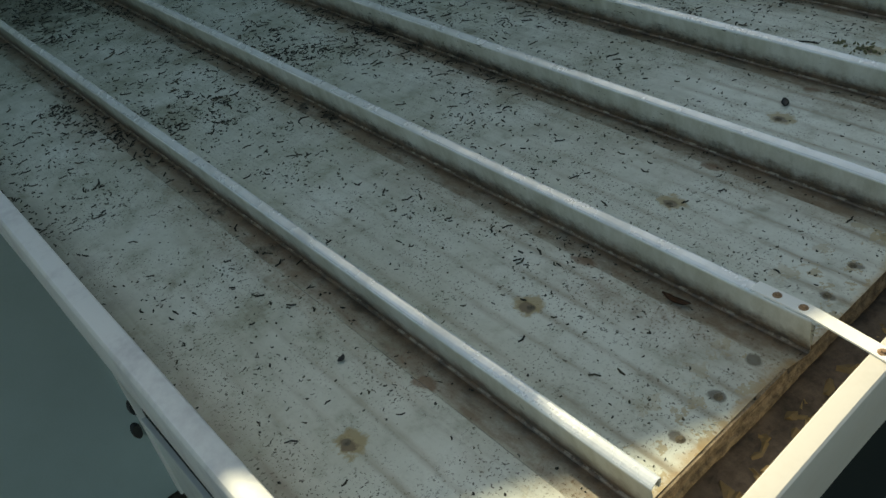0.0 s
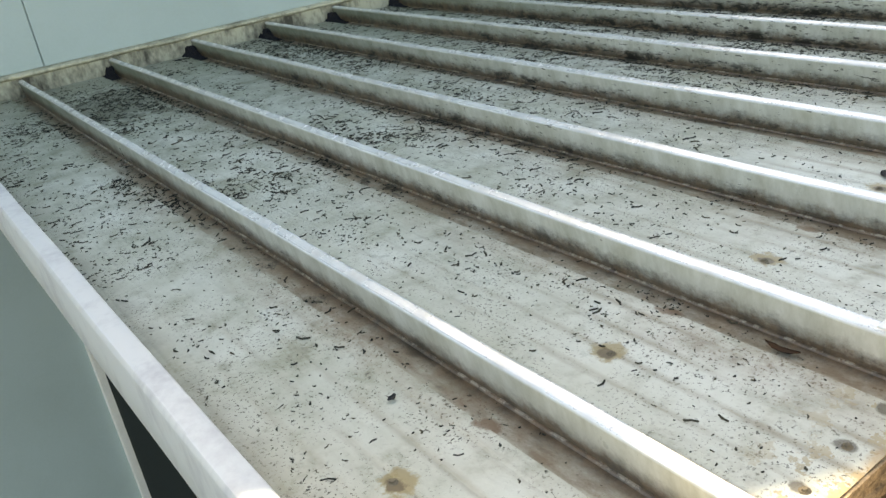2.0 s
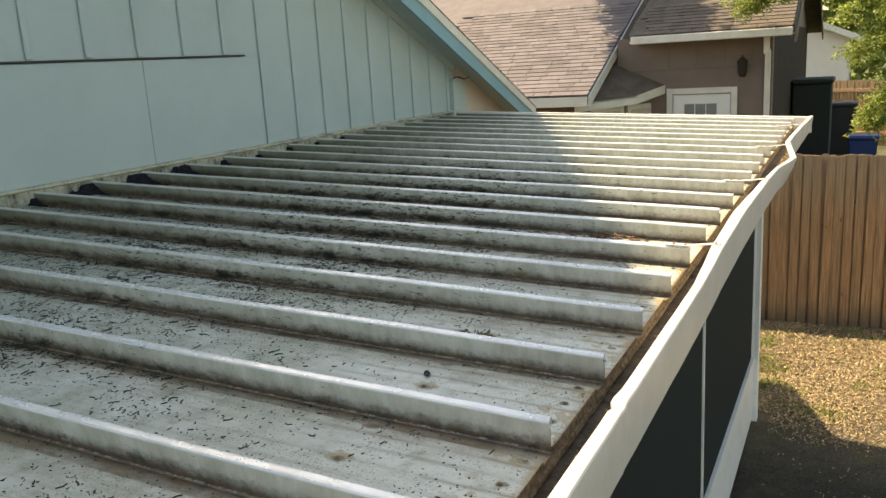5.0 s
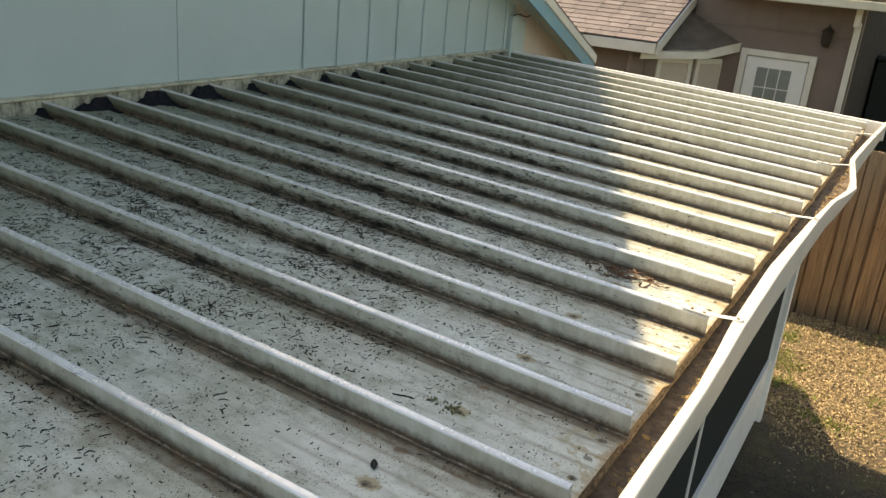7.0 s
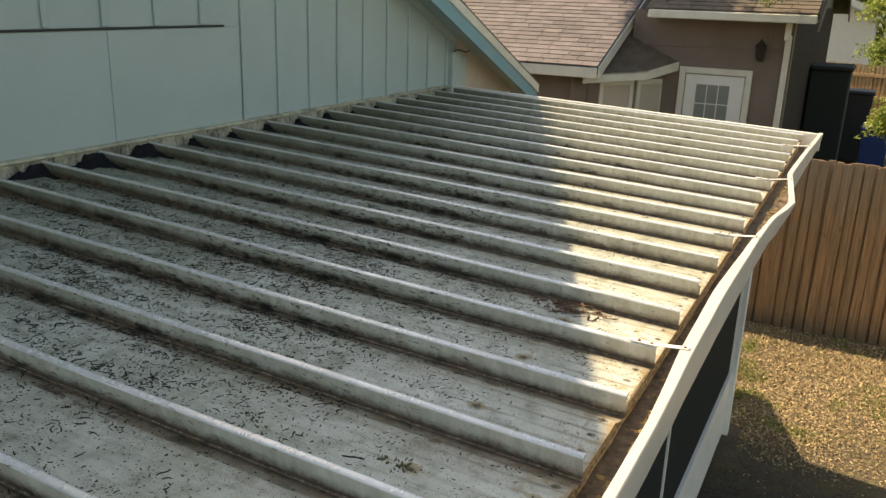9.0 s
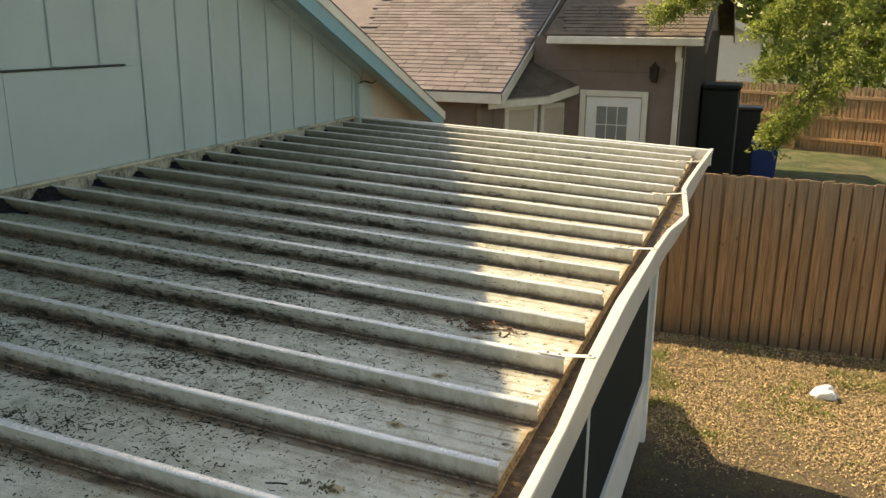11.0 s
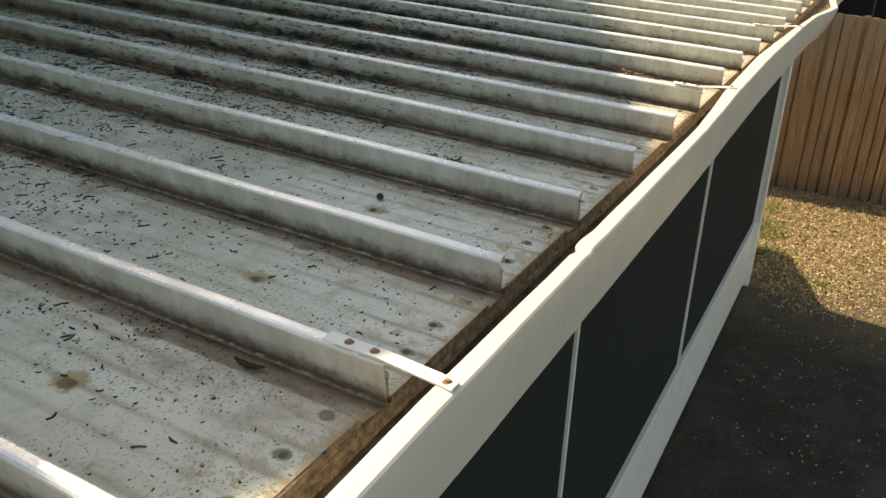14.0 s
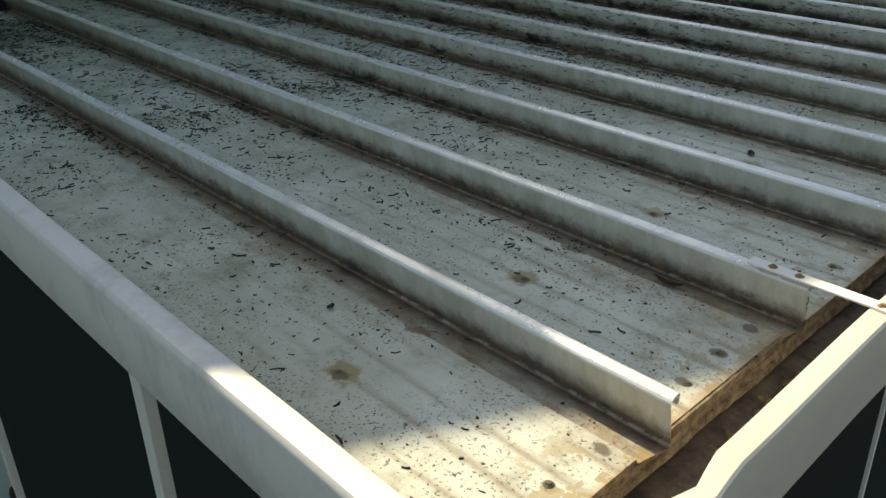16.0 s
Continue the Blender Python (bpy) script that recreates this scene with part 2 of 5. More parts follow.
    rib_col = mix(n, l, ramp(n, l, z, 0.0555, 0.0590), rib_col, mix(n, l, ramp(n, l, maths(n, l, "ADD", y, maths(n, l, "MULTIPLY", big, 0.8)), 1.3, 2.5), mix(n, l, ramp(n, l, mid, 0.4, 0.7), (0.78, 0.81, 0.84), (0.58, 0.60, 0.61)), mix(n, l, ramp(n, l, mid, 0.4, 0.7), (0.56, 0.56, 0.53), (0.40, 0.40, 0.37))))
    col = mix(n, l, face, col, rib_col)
    col = mix(n, l, maths(n, l, "MULTIPLY", maths(n, l, "MULTIPLY", algae, face), maths(n, l, "MULTIPLY", ramp(n, l, z, 0.062, 0.054), 0.8)), col, (0.12, 0.14, 0.095))
    # dirt held along the channel beside the rib and up the rib's foot, ragged along its length
    ragged = maths(n, l, "MULTIPLY", maths(n, l, "SUBTRACT", streak, 0.5), 0.03)
    chan = ramp(n, l, maths(n, l, "ADD", x, ragged), 0.250, 0.262)
    low = ramp(n, l, z, 0.009, 0.007)
    tan = maths(n, l, "MULTIPLY", maths(n, l, "MULTIPLY", chan, low), maths(n, l, "MULTIPLY_ADD", ramp(n, l, noise_of(n, l, world_coords(n, l, (1, 0.4, 1)), 26, 7, 0.78), 0.36, 0.62), 0.75, 0.15))
    col = mix(n, l, tan, col, (0.19, 0.135, 0.088))
    smear = maths(n, l, "MULTIPLY", ramp(n, l, maths(n, l, "ADD", x, maths(n, l, "MULTIPLY", maths(n, l, "SUBTRACT", noise_of(n, l, world_coords(n, l, (1, 0.35, 1)), 7, 6, 0.7), 0.5), 0.30)), 0.19, 0.29), ramp(n, l, noise_of(n, l, w, 30, 7, 0.78), 0.34, 0.60))
    col = mix(n, l, maths(n, l, "MULTIPLY", maths(n, l, "MULTIPLY", smear, ramp(n, l, z, 0.0140, 0.0125)), maths(n, l, "MULTIPLY", ramp(n, l, y, 2.5, 1.3), 0.75)), col, (0.21, 0.145, 0.092))
    rise = maths(n, l, "ADD", z, maths(n, l, "MULTIPLY", maths(n, l, "SUBTRACT", noise_of(n, l, w, 9, 7, 0.78), 0.5), 0.05))
    rise = maths(n, l, "ADD", rise, maths(n, l, "MULTIPLY", maths(n, l, "SUBTRACT", noise_of(n, l, w, 70, 5, 0.7), 0.5), 0.03))
    rise = maths(n, l, "SUBTRACT", rise, maths(n, l, "MULTIPLY", ramp(n, l, y, 0.3, 2.0), 0.008))
    foot = maths(n, l, "MULTIPLY", ramp(n, l, rise, 0.033, 0.012), ramp(n, l, x, 0.276, 0.290))
    # foot stain thinned towards the far end, painting its sunlight into the colour
    dry = ramp(n, l, maths(n, l, "ADD", sepw.outputs[0], maths(n, l, "MULTIPLY", big, 1.2)), 5.2, 3.2)
    foot = maths(n, l, "MULTIPLY", foot, maths(n, l, "MULTIPLY_ADD", dry, 0.6, 0.4))
    col = mix(n, l, maths(n, l, "MULTIPLY", foot, 0.85), col, mix(n, l, ramp(n, l, noise_of(n, l, w, 34, 6, 0.75), 0.42, 0.60), (0.17, 0.106, 0.062), (0.058, 0.037, 0.023)))
    crust = maths(n, l, "MULTIPLY", maths(n, l, "MULTIPLY", ramp(n, l, x, 0.2940, 0.2952), ramp(n, l, z, 0.0075, 0.0062)), ramp(n, l, noise_of(n, l, w, 55, 5, 0.75), 0.50, 0.58))
    col = mix(n, l, maths(n, l, "MULTIPLY", crust, 0.8), col, (0.42, 0.36, 0.28))
    # black growth: clots in the channel, flakes along the upper face, thickest over the middle of the roof
    dx = maths(n, l, "MULTIPLY", maths(n, l, "SUBTRACT", sepw.outputs[0], 2.5), 0.46)
    dy = maths(n, l, "MULTIPLY", maths(n, l, "SUBTRACT", sepw.outputs[1], 1.2), 0.75)
    far = maths(n, l, "SQRT", maths(n, l, "ADD", maths(n, l, "MULTIPLY", dx, dx), maths(n, l, "MULTIPLY", dy, dy)))
    zone = ramp(n, l, maths(n, l, "ADD", far, maths(n, l, "MULTIPLY", big, 0.6)), 1.5, 0.45)
    grime = maths(n, l, "MULTIPLY", zone, ramp(n, l, noise_of(n, l, world_coords(n, l, (1, 0.35, 1)), 30, 7, 0.72), 0.44, 0.62))
    col = mix(n, l, maths(n, l, "MULTIPLY", maths(n, l, "MULTIPLY", grime, ramp(n, l, z, 0.016, 0.013)), 0.6), col, (0.11, 0.105, 0.07))
    clot = ramp(n, l, maths(n, l, "ADD", noise_of(n, l, world_coords(n, l, (1, 0.5, 1)), 22, 6, 0.75), maths(n, l, "MULTIPLY", zone, 0.09)), 0.56, 0.64)
    col = mix(n, l, maths(n, l, "MULTIPLY", maths(n, l, "MULTIPLY", clot, ramp(n, l, x, 0.235, 0.272)), maths(n, l, "MULTIPLY", ramp(n, l, z, 0.04, 0.02), ramp(n, l, maths(n, l, "ADD", y, maths(n, l, "MULTIPLY", big, 0.6)), 0.35, 1.3))), col, (0.025, 0.022, 0.016))
    flake = ramp(n, l, maths(n, l, "ADD", noise_of(n, l, world_coords(n, l, (1, 0.45, 1.6)), 75, 5, 0.7), maths(n, l, "MULTIPLY", zone, 0.16)), 0.70, 0.73)
    flake = maths(n, l, "MULTIPLY", flake, maths(n, l, "MULTIPLY", face, ramp(n, l, z, 0.062, 0.058)))
    col = mix(n, l, maths(n, l, "MULTIPLY", flake, 0.9), col, (0.03, 0.027, 0.02))
    # a dirty margin beside the end fascia
    margin = ramp(n, l, maths(n, l, "ADD", sepw.outputs[0], maths(n, l, "MULTIPLY", maths(n, l, "SUBTRACT", mid, 0.5), 0.16)), 0.075, 0.02)
    col = mix(n, l, maths(n, l, "MULTIPLY", margin, 0.6), col, (0.13, 0.12, 0.085))
    # rust halos
    for cx, cy, size, tint in ((0.135, 0.30, 0.021, (0.27, 0.20, 0.075)), (0.13, 0.30, 0.011, (0.09, 0.06, 0.03)), (0.255, 0.31, 0.016, (0.16, 0.09, 0.05)), (0.162, 0.032, 0.009, (0.08, 0.065, 0.04)), (0.238, 0.030, 0.010, (0.08, 0.065, 0.04)), (0.085, 0.030, 0.009, (0.08, 0.065, 0.04))):
        dx = maths(n, l, "SUBTRACT", x, cx)
        dy = maths(n, l, "MULTIPLY", maths(n, l, "SUBTRACT", y, cy), 0.8)
        d = maths(n, l, "SQRT", maths(n, l, "ADD", maths(n, l, "MULTIPLY", dx, dx), maths(n, l, "MULTIPLY", dy, dy)))
        d = maths(n, l, "ADD", d, maths(n, l, "MULTIPLY", maths(n, l, "SUBTRACT", noise_of(n, l, w, 60, 3, 0.7), 0.5), size * 1.6))
        col = mix(n, l, maths(n, l, "MULTIPLY", ramp(n, l, d, size, size * 0.7), 0.8), col, tint)
    peel = maths(n, l, "MULTIPLY", ramp(n, l, maths(n, l, "ADD", y, maths(n, l, "MULTIPLY", maths(n, l, "SUBTRACT", big, 0.5), 0.2)), 0.12, 0.05), ramp(n, l, noise_of(n, l, w, 26, 5, 0.7), 0.55, 0.57))
    col = mix(n, l, maths(n, l, "MULTIPLY", maths(n, l, "MULTIPLY", peel, maths(n, l, "MULTIPLY", ramp(n, l, x, 0.255, 0.25), ramp(n, l, z, 0.0135, 0.0125))), 0.8), col, (0.36, 0.295, 0.175))
    # brown at the outer end, where the coating has lifted
    ends = ramp(n, l, maths(n, l, "ADD", y, maths(n, l, "MULTIPLY", maths(n, l, "SUBTRACT", mid, 0.5), 0.06)), 0.012, 0.0)
    col = mix(n, l, maths(n, l, "MULTIPLY", maths(n, l, "MULTIPLY", ends, maths(n, l, "MULTIPLY", ramp(n, l, x, 0.28, 0.27), ramp(n, l, z, 0.0135, 0.0125))), 0.7), col, (0.36, 0.24, 0.11))
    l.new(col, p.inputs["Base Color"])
    rough = maths(n, l, "MULTIPLY_ADD", mid, 0.4, 0.14)
    rough = maths(n, l, "SUBTRACT", rough, maths(n, l, "MULTIPLY", cap, maths(n, l, "MULTIPLY_ADD", mid, 0.2, -0.03)))
    l.new(rough, p.inputs["Roughness"])
    l.new(maths(n, l, "MULTIPLY", cap, maths(n, l, "MULTIPLY", ramp(n, l, y, 2.3, 1.2), 0.35)), p.inputs["Metallic"])
    bump(n, l, p, maths(n, l, "ADD", fine, mid), 0.12, 0.004)
    return m


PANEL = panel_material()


def ground_material():
    m, n, l, p = graph("yard_soil_and_grass")
    w = world_coords(n, l)
    big = noise_of(n, l, w, 0.7, 6, 0.65)
    mid = noise_of(n, l, w, 6, 6, 0.7)
    fine = noise_of(n, l, w, 60, 4, 0.7)
    sep = n.new("ShaderNodeSeparateXYZ")
    l.new(w, sep.inputs[0])
    # soil near the patio is coloured extra dark to deepen the roof's shade
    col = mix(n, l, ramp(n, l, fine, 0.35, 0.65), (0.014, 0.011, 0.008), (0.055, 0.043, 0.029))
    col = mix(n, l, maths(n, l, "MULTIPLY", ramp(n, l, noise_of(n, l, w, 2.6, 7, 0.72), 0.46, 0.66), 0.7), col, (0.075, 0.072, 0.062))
    # tan leaf tint starts at the shadow edge, so sunlit ground is painted paler
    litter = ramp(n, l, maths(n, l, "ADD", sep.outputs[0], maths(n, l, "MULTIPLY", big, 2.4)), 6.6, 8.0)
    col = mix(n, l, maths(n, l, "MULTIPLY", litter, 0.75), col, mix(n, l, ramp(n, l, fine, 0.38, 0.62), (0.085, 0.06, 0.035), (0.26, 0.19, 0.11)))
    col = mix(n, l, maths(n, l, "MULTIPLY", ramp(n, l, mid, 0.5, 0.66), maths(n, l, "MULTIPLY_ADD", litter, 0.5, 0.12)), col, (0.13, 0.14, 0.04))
    lawn = maths(n, l, "MULTIPLY", ramp(n, l, sep.outputs[0], 9.0, 9.6), ramp(n, l, big, 0.25, 0.45))
    blades = mix(n, l, ramp(n, l, noise_of(n, l, w, 1.1, 7, 0.75), 0.40, 0.62), (0.022, 0.035, 0.010), mix(n, l, ramp(n, l, fine, 0.35, 0.65), (0.035, 0.06, 0.014), (0.11, 0.145, 0.035)))
    worn = ramp(n, l, noise_of(n, l, w, 0.55, 6, 0.7), 0.50, 0.62)
    blades = mix(n, l, maths(n, l, "MULTIPLY", worn, 0.7), blades, (0.12, 0.095, 0.06))
    col = mix(n, l, maths(n, l, "MULTIPLY", lawn, 0.92), col, blades)
    l.new(col, p.inputs["Base Color"])
    p.inputs["Roughness"].default_value = 0.95
    bump(n, l, p, maths(n, l, "ADD", fine, mid), 0.7, 0.03)
    return m


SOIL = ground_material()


def leaf_material():
    m, n, l, p = graph("green_leaves")
    ge = n.new("ShaderNodeNewGeometry")
    col = mix(n, l, ge.outputs["Random Per Island"], (0.11, 0.17, 0.035), (0.42, 0.47, 0.13))
    l.new(col, p.inputs["Base Color"])
    p.inputs["Roughness"].default_value = 0.5
    tr = n.new("ShaderNodeBsdfTranslucent")
    l.new(col, tr.inputs[0])
    ms = n.new("ShaderNodeMixShader")
    ms.inputs[0].default_value = 0.5
    l.new(p.outputs[0], ms.inputs[1])
    l.new(tr.outputs[0], ms.inputs[2])
    l.new(ms.outputs[0], n["Material Output"].inputs[0])
    return m


LEAF = leaf_material()


def glass_material():
    m, n, l, p = graph("window_glass")
    p.inputs["Base Color"].default_value = (0.2, 0.22, 0.22, 1)
    p.inputs["Roughness"].default_value = 0.08
    p.inputs["Specular IOR Level"].default_value = 0.6
    return m


GLASS = glass_material()
CURTAIN = surface("curtain_behind_glass", (0.23, 0.26, 0.25), (0.14, 0.16, 0.155), 0.2, 40, 6, 0.6, 0.02)

# ---- mesh helpers ----
def finish(name, bm, material, smooth=False):
    me = bpy.data.meshes.new(name)
    bmesh.ops.recalc_face_normals(bm, faces=bm.faces[:])
    bm.to_mesh(me)
    bm.free()
    if material:
        me.materials.append(material)
    if smooth:
        me.polygons.foreach_set("use_smooth", [True] * len(me.polygons))
    return me


def part(name, bm, material, parent=None, label="", smooth=False):
    ob = new(name, finish(name, bm, material, smooth))
    if parent:
        ob.parent = parent
    return tagged(ob, label)


def rounded(ob, degrees=34):
    """Shades gentle bends smooth and keeps sharp folds."""
    ob.data.shade_smooth()
    ob.data.set_sharp_from_angle(angle=radians(degrees))
    return ob


def thing(name, label, category, group="", kind="", at=(0, 0, 0)):
    ob = new(name)
    ob.location = at
    ob.empty_display_size = 0.1
    return tagged(ob, label, category, group, kind)


def box(bm, x0, x1, y0, y1, z0, z1, bevel=0.0, m=None):
    r = bmesh.ops.create_cube(bm, size=1)
    vs = r["verts"]
    for v in vs:
        v.co = Vector(((x0 + x1) / 2 + v.co.x * (x1 - x0), (y0 + y1) / 2 + v.co.y * (y1 - y0), (z0 + z1) / 2 + v.co.z * (z1 - z0)))
    if bevel:
        es = list({e for v in vs for e in v.link_edges})
        r2 = bmesh.ops.bevel(bm, geom=es, offset=bevel, segments=1, affect="EDGES")
        vs = list({v for f in r2["faces"] for v in f.verts} | {v for v in vs if v.is_valid})
    if m is not None:
        bmesh.ops.transform(bm, matrix=m, verts=[v for v in vs if v.is_valid])
    return vs


def boxed(name, dims, material, parent=None, label="", bevel=0.0, m=None):
    bm = bmesh.new()
    box(bm, *dims, bevel=bevel, m=m)
    return part(name, bm, material, parent, label)


def extrude(bm, outline, axis_points):
    """Sweeps a closed outline of (a, b) through functions that place it; axis_points: list of functions (a, b) -> Vector."""
    rings = [[bm.verts.new(f(a, b)) for a, b in outline] for f in axis_points]
    k = len(outline)
    for r0, r1 in zip(rings, rings[1:]):
        for i in range(k):
            bm.faces.new((r0[i], r0[(i + 1) % k], r1[(i + 1) % k], r1[i]))
    bm.faces.new(rings[0][::-1])
    bm.faces.new(rings[-1])


def sheet(line, thick):
    """Gives a line of (a, b) a thickness, as a closed outline."""
    pts = [Vector(p) for p in line]
    back = []
    for i, p in enumerate(pts):
        a = pts[max(i - 1, 0)]
        b = pts[min(i + 1, len(pts) - 1)]
        d = (b - a).normalized()
        back.append(p + Vector((d.y, -d.x)) * thick)
    return [tuple(p) for p in pts] + [tuple(p) for p in reversed(back)]


def disc(bm, centre, radius, height, sides=8, m=None):
    r = bmesh.ops.create_cone(bm, cap_ends=True, segments=sides, radius1=radius, radius2=radius * 0.75, depth=height)
    bmesh.ops.translate(bm, verts=r["verts"], vec=Vector(centre) + Vector((0, 0, height / 2)))


def bits(name, places, material, label, category, rng, flat=0.35):
    """Many small curled bits as one mesh: places are rows of (x, y, z, length, width)."""
    verts, faces = [], []
    for x, y, z, length, width in places:
        a = rng.uniform(0, 6.283)
        bend = rng.uniform(-0.9, 0.9)
        n0 = len(verts)
        for s in range(3):
            t = s - 1
            ca, sa = math.cos(a + bend * t), math.sin(a + bend * t)
            px, py = x + math.cos(a) * t * length / 2 - math.sin(a) * bend * length * 0.25 * t * t, y + math.sin(a) * t * length / 2 + math.cos(a) * bend * length * 0.25 * t * t
            w = width * (0.5 if s == 1 else 0.3)
            up = z + width * flat + (0.15 * width * t * t)
            verts += [(px - sa * w, py + ca * w, z), (px + sa * w, py - ca * w, z), (px, py, up)]
        for s in range(2):
            o = n0 + 3 * s
            faces += [(o, o + 3, o + 5, o + 2), (o + 1, o + 2, o + 5, o + 4), (o, o + 1, o + 4, o + 3)]
        faces += [(n0, n0 + 2, n0 + 1), (n0 + 6, n0 + 7, n0 + 8)]
    me = bpy.data.meshes.new(name)
    me.from_pydata(verts, [], faces)
    me.materials.append(material)
    return tagged(new(name, me), label, category, kind="stuff")


# ---- measures of the place ----
H = 2.40          # underside of the panels at the eave
PITCH = 0.040     # fall of the patio roof
PAN = 0.3048
COUNT = 21
WALL_Y = 2.81
LENGTH = PAN * COUNT


def roof_z(y):
    return H + PITCH * y


# ---- ground ----
bm = bmesh.new()
bmesh.ops.create_grid(bm, x_segments=160, y_segments=160, size=1)
for v in bm.verts:
    sx, sy = v.co.x, v.co.y
    v.co.x = 8 + 300 * sx * abs(sx) ** 1.6
    v.co.y = -1 + 300 * sy * abs(sy) ** 1.6
    v.co.z = 0.025 * noise.noise((v.co.x * 0.9, v.co.y * 0.9, 0)) - 0.012 if abs(v.co.x - 8) < 12 else 0
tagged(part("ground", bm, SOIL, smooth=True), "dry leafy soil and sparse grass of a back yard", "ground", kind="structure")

# ---- the house with its gable wall ----
RIDGE_X, TIP_X, RAKE_Y, RAKE_M = 1.60, 7.76, 2.535, 0.43
TIP_Z = 2.51
CLIP = 0.33     # half width of the unseen ridge, flattened so sunlight reaches the gutter lip


def rake_z(x):
    return TIP_Z + RAKE_M * (TIP_X - RIDGE_X - max(CLIP, abs(x - RIDGE_X)))


wall = thing("wall_north", "pale blue painted board and batten gable wall", "wall", kind="structure")
bm = bmesh.new()
x0, x1 = 2 * RIDGE_X - 6.5, 6.5
front = [(x0, 0), (x1, 0), (x1, rake_z(x1) - 0.02), (RIDGE_X + CLIP, rake_z(RIDGE_X) - 0.02), (RIDGE_X - CLIP, rake_z(RIDGE_X) - 0.02), (x0, rake_z(x0) - 0.02)]
extrude(bm, front, [lambda a, b: Vector((a, WALL_Y, b)), lambda a, b: Vector((a, WALL_Y + 0.15, b))])
part("wall_sheet", bm, SIDING, wall)
bx = 2.222 - 0.3145 * 20
while bx < 6.35:
    low = 3.135 if bx < 3.77 else 2.59
    high = rake_z(bx) - 0.1
    if high > low + 0.1 and bx > x0 + 0.1:
        boxed("batten", (bx - 0.016, bx + 0.016, WALL_Y - 0.014, WALL_Y - 0.0005, low, high), SIDING, wall, bevel=0.004)
    bx += 0.3145
seams = [3.76, 2.855, 1.62, 0.386, -0.85, -2.08, -3.2]
for px, qx in zip(seams, seams[1:]):
    boxed("lower_panel", (qx + 0.003, px, WALL_Y - 0.012, WALL_Y - 0.0005, 2.597, 3.118), SIDING, wall, "flat pale blue overlay panel", bevel=0.002)
boxed("panel_cap", (x0, 3.64, WALL_Y - 0.02, WALL_Y - 0.0005, 3.121, 3.131), BLACK_PLASTIC, wall, "dark gap under the upper boards", bevel=0.003)
boxed("corner_board", (6.36, 6.52, WALL_Y - 0.045, WALL_Y + 0.1, 0.0, 2.87), SIDING, wall, "pale blue corner board", bevel=0.006)
boxed("corner_board", (6.523, 6.63, WALL_Y - 0.04, WALL_Y + 0.1, 0.0, 2.83), SIDING, wall, "pale corner strip", bevel=0.006)
bm = bmesh.new()
extrude(bm, [(0.006 * math.cos(i * 1.0472), 0.006 * math.sin(i * 1.0472)) for i in range(6)], [lambda a, b, i=i: Vector((6.345 + 0.31 * i / 10 + b, WALL_Y - 0.055 + a, 2.872 + 0.012 * math.sin(i * 0.62) + b)) for i in range(11)])
tagged(part("cable", bm, BLACK_PLASTIC), "short black cable looped over the corner board", "cable")
bm = bmesh.new()
for sgn in (1, -1):
    pts = [(RIDGE_X, rake_z(RIDGE_X) - 0.09), (RIDGE_X + sgn * CLIP, rake_z(RIDGE_X) - 0.09), (RIDGE_X + sgn * 4.85, rake_z(RIDGE_X + 4.85) - 0.09), (RIDGE_X + sgn * 4.85, rake_z(RIDGE_X + 4.85) - 0.15), (RIDGE_X + sgn * CLIP, rake_z(RIDGE_X) - 0.15), (RIDGE_X, rake_z(RIDGE_X) - 0.15)]
    extrude(bm, pts, [lambda a, b: Vector((a, WALL_Y - 0.02, b)), lambda a, b: Vector((a, WALL_Y - 0.0005, b))])
part("frieze_trim", bm, SIDING, wall)
for mx, mz in ((0.20, 0.61), (0.165, 0.48)):
    bm = bmesh.new()
    r = bmesh.ops.create_cone(bm, cap_ends=True, segments=16, radius1=0.03, radius2=0.024, depth=0.02)
    bmesh.ops.transform(bm, matrix=Matrix.Translation((mx, WALL_Y - 0.011, mz)) @ Matrix.Rotation(radians(90), 4, "X") @ Matrix.Diagonal((0.8, 1.7, 1, 1)), verts=r["verts"])
    tagged(part("vent_cap", bm, BLACK_PLASTIC), "small oval black vent cap on the blue wall", "vent", "vent caps")
house_roof = thing("house_roof", "gable roof with faded blue barge boards and cream edging", "roof", kind="structure")
